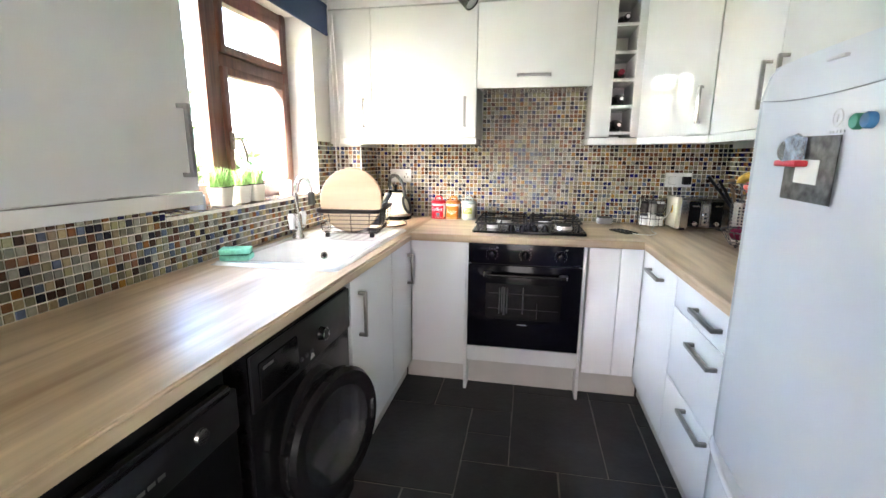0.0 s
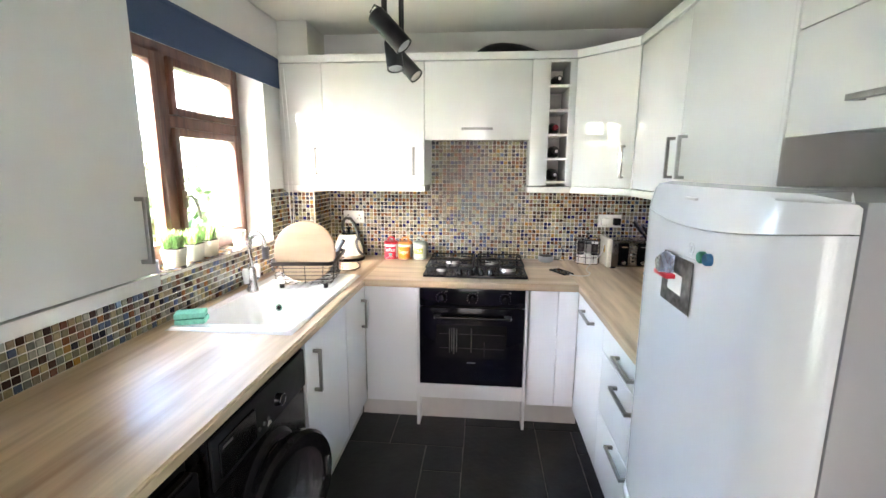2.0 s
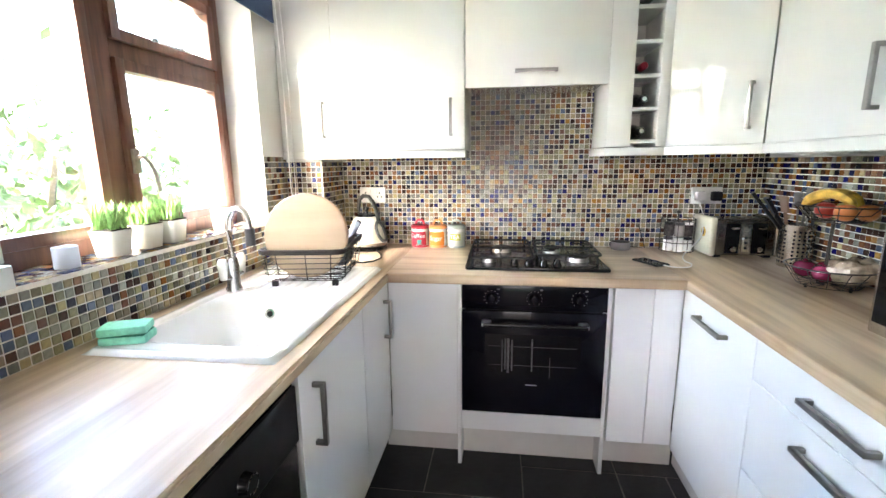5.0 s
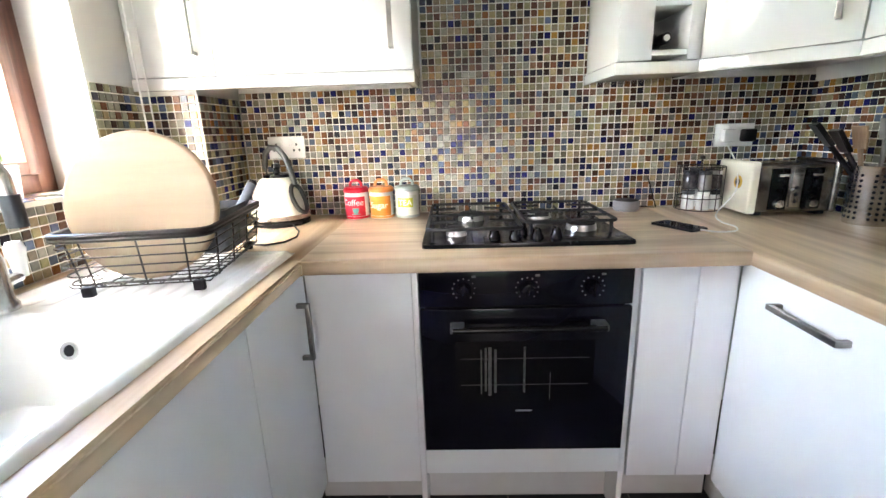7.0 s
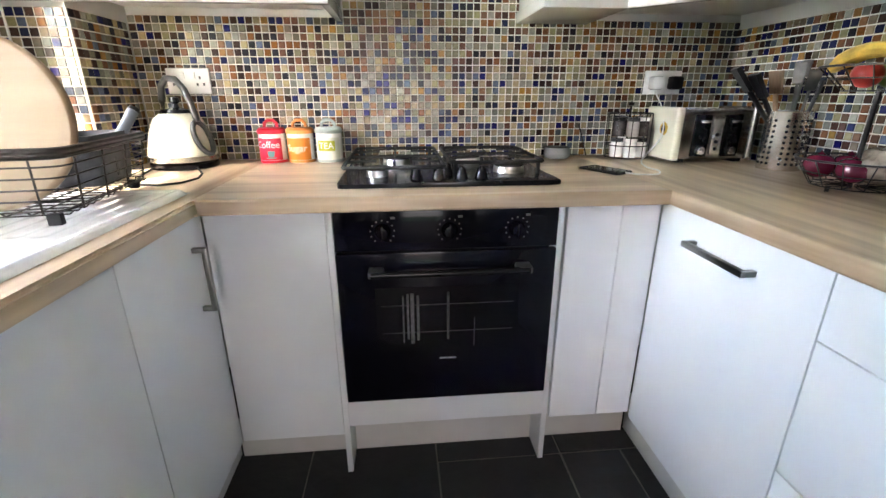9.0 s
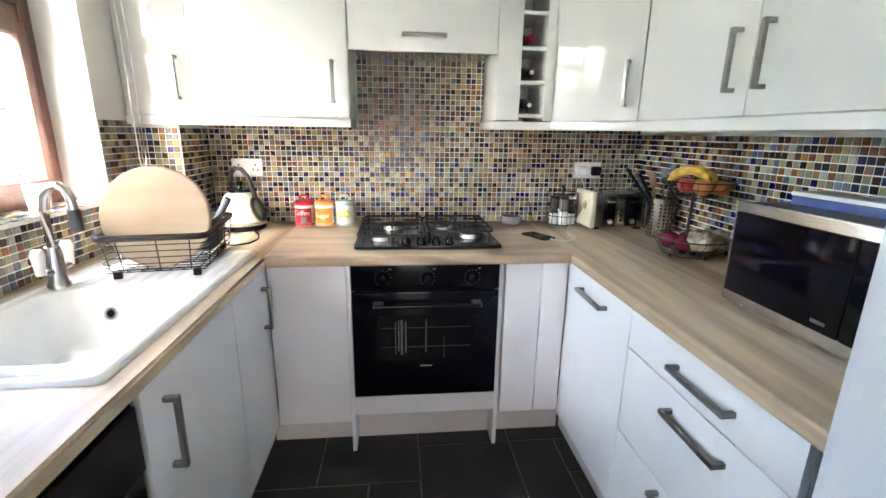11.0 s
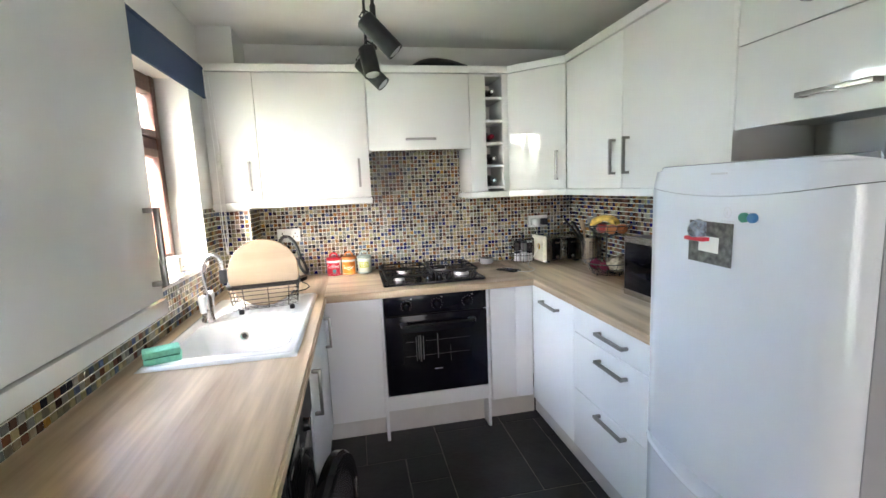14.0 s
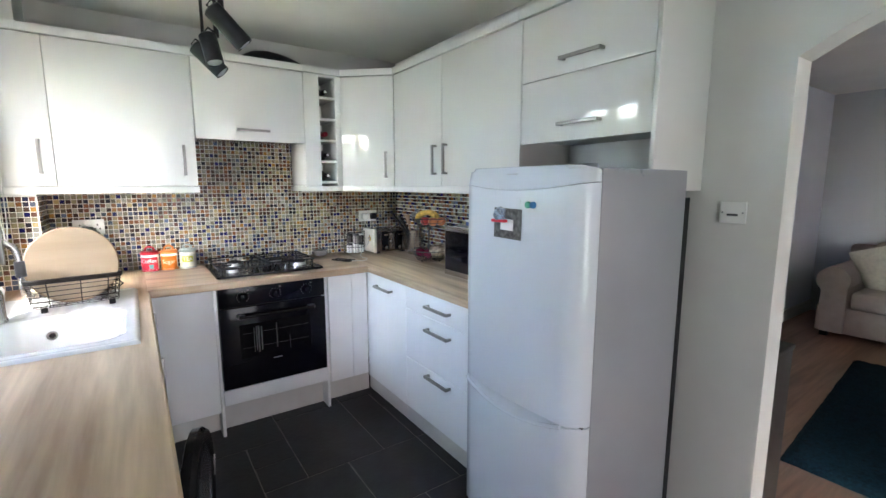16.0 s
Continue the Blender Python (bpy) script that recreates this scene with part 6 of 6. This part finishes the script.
shrub((-3.7, 3.6, -0.35), 2.2, 3600, "leafy green garden shrub beyond the window")
shrub((-5.0, 2.0, -0.35), 1.6, 1600, "low leafy shrub in the garden")
shrub((-5.2, 6.0, -0.35), 2.4, 3600, "tall leafy shrub by the fence")

# ---- floor tiles ----
GX, GY, MX, MY = -1.275, 2.75, 0.2075, 0.21
cells, layout = {}, []
COLS, ROWS_ = 12, 25
fixed = [(2, 0, 2, 3), (4, 1, 2, 2), (6, 1, 2, 1), (8, 1, 2, 1), (6, 2, 2, 3), (8, 2, 1, 3), (9, 2, 1, 1), (9, 3, 1, 2), (2, 3, 3, 3), (5, 3, 1, 1), (5, 4, 1, 1), (4, 0, 2, 1), (6, 0, 2, 1), (8, 0, 2, 1), (5, 5, 2, 2)]
tr = random.Random(11)


def lay(c, r, w, h):
    if c + w > COLS or r + h > ROWS_ or any((c + i, r + j) in cells for i in range(w) for j in range(h)):
        return False
    for i in range(w):
        for j in range(h):
            cells[(c + i, r + j)] = 1
    layout.append((c, r, w, h))
    return True


for f in fixed:
    lay(*f)
for r in range(ROWS_):
    for c in range(COLS):
        if (c, r) not in cells:
            sizes = [(2, 3), (3, 2), (2, 2), (2, 2), (1, 2), (2, 1)]
            tr.shuffle(sizes)
            any(lay(c, r, *s) for s in sizes + [(1, 1)])
shared = {}
for c, r, w, h in layout:
    if (w, h) not in shared:
        bm = slab(0.002, w * MX - 0.002, -h * MY + 0.002, -0.002, -0.008, 0.0, bevel=0.0025, seg=1)
        shared[(w, h)] = mesh_of("tile", bm, SLATE)
    ob = new("tile", shared[(w, h)])
    ob.parent = floor_slab
    ob.location = (GX + c * MX, GY - r * MY, tr.uniform(-0.0012, 0.0))

# ---- mosaic tiles ----
PITCH, GAP, THICK = 0.0257, 0.0033, 0.0028
PALETTE = [glazed("sand_tile", (0.33, 0.265, 0.17)), glazed("olive_tile", (0.25, 0.23, 0.145)), glazed("stone_tile", (0.27, 0.265, 0.225)), glazed("amber_tile", (0.3, 0.165, 0.08)),
           glazed("rust_tile", (0.2, 0.09, 0.05)), glazed("umber_tile", (0.07, 0.04, 0.03)), glazed("navy_tile", (0.022, 0.026, 0.1)), glazed("slate_blue_tile", (0.11, 0.14, 0.2)), glazed("charcoal_tile", (0.03, 0.03, 0.04))]
HIGH = [16, 19, 8, 9, 15, 20, 7, 4, 11]
DUSKY = [15, 15, 13, 8, 13, 16, 12, 8, 9]
MIDW = [22, 17, 20, 9, 7, 7, 13, 8, 5]
LOWW = [16, 12, 24, 9, 7, 8, 15, 10, 4]
BROWN = [22, 21, 25, 2, 8, 12, 1, 10, 5]
mr = random.Random(7)
H = (PITCH - GAP) / 2
TILE_V = [(-H, 0, -H), (H, 0, -H), (H, 0, H), (-H, 0, H), (-H + 0.001, -THICK, -H + 0.001), (H - 0.001, -THICK, -H + 0.001), (H - 0.001, -THICK, H - 0.001), (-H + 0.001, -THICK, H - 0.001)]
TILE_F = [(4, 5, 6, 7), (0, 1, 5, 4), (1, 2, 6, 5), (2, 3, 7, 6), (3, 0, 4, 7)]
tile_meshes = []
for mat in PALETTE:
    me = bpy.data.meshes.new("mosaic_tile")
    me.from_pydata(TILE_V, [], TILE_F)
    me.materials.append(mat)
    tile_meshes.append(me)


def shade(z, weights=None):
    w = weights or (LOWW if z < 1.1 else MIDW if z < 1.22 else HIGH)
    return mr.choices(range(9), w)[0]


def mosaic(wall, m, w, h, keep=None, near=None, weights=None):
    """Tiles over a w by h field; m puts the field's lower left corner on its wall, facing its -y. keep: where tiles lie; near: which are single pieces."""
    verts, faces, mats = [], [], []
    back = bmesh.new()
    nx, nz = int(w / PITCH + 0.3), int(h / PITCH + 0.3)
    for j in range(nz):
        run = []
        for i in range(nx):
            x, z = (i + 0.5) * PITCH, (j + 0.5) * PITCH
            if keep and not keep(x, z):
                continue
            run.append(i)
            k = shade((m @ Vector((x, 0, z))).z, weights)
            spot_ = m @ Matrix.Translation((x, -0.0012 + mr.uniform(-0.0003, 0.0002), z)) @ Euler((mr.gauss(0, 0.012), 0, mr.gauss(0, 0.012))).to_matrix().to_4x4()
            if near and near(x, z):
                ob = new("mosaic_tile", tile_meshes[k])
                ob.parent, ob.matrix_basis = wall, spot_
            else:
                o = len(verts)
                verts += [tuple(spot_ @ Vector(v)) for v in TILE_V]
                faces += [tuple(o + a for a in f) for f in TILE_F]
                mats += [k] * 5
        start = 0
        for q in range(len(run)):
            if q == len(run) - 1 or run[q + 1] != run[q] + 1:
                box(back, run[start] * PITCH, (run[q] + 1) * PITCH, -0.0012, 0, j * PITCH, (j + 1) * PITCH)
                start = q + 1
    bmesh.ops.transform(back, matrix=m, verts=back.verts)
    part("grout_bed", back, GROUT, wall, "pale grout")
    me = bpy.data.meshes.new("mosaic_tiles")
    me.from_pydata(verts, [], faces)
    for mat in PALETTE:
        me.materials.append(mat)
    me.polygons.foreach_set("material_index", mats)
    ob = new("mosaic_tiles", me)
    ob.parent = wall
    tagged(ob, "brown, sand and blue glazed mosaic tiles", kind="stuff")


XB = -1.025
mosaic(wall_back, pose(XB, BACK, COUNTER), RIGHT - XB, 0.81, lambda x, z: z < WALL_BOTTOM + 0.008 - COUNTER or -0.315 < x + XB < 0.325, lambda x, z: -0.31 < x + XB < 0.31 and 0.05 < z < 0.38)
mosaic(column, pose(LEFT, 2.65, COUNTER), XB - LEFT, WALL_BOTTOM - COUNTER, None, lambda x, z: True)
mosaic(column, pose(XB, 2.65, COUNTER, 0, 0, 90), BACK - 2.65, WALL_BOTTOM - COUNTER, None, lambda x, z: z < 0.33)
mosaic(wall_window, pose(LEFT, 0.02, COUNTER, 0, 0, 90), 2.63, 0.49, lambda y, z: z < 0.175 or (y + 0.02 < WIN_Y0 and z < 0.26) or y + 0.02 > WIN_Y1 + 0.01, lambda y, z: 1.32 < y < 2.42 and z < 0.175, BROWN)
mosaic(wall_arch, pose(RIGHT, BACK, COUNTER, 0, 0, -90), BACK - 1.12, WALL_BOTTOM - COUNTER, None, lambda x, z: x < 0.95 and z < 0.2, DUSKY)
mosaic(sill, pose(0.04, 0.005, 0.012, -90, 0, 0) @ pose(0, 0, 0), LEFT - WX - 0.04, WIN_Y1 - WIN_Y0)
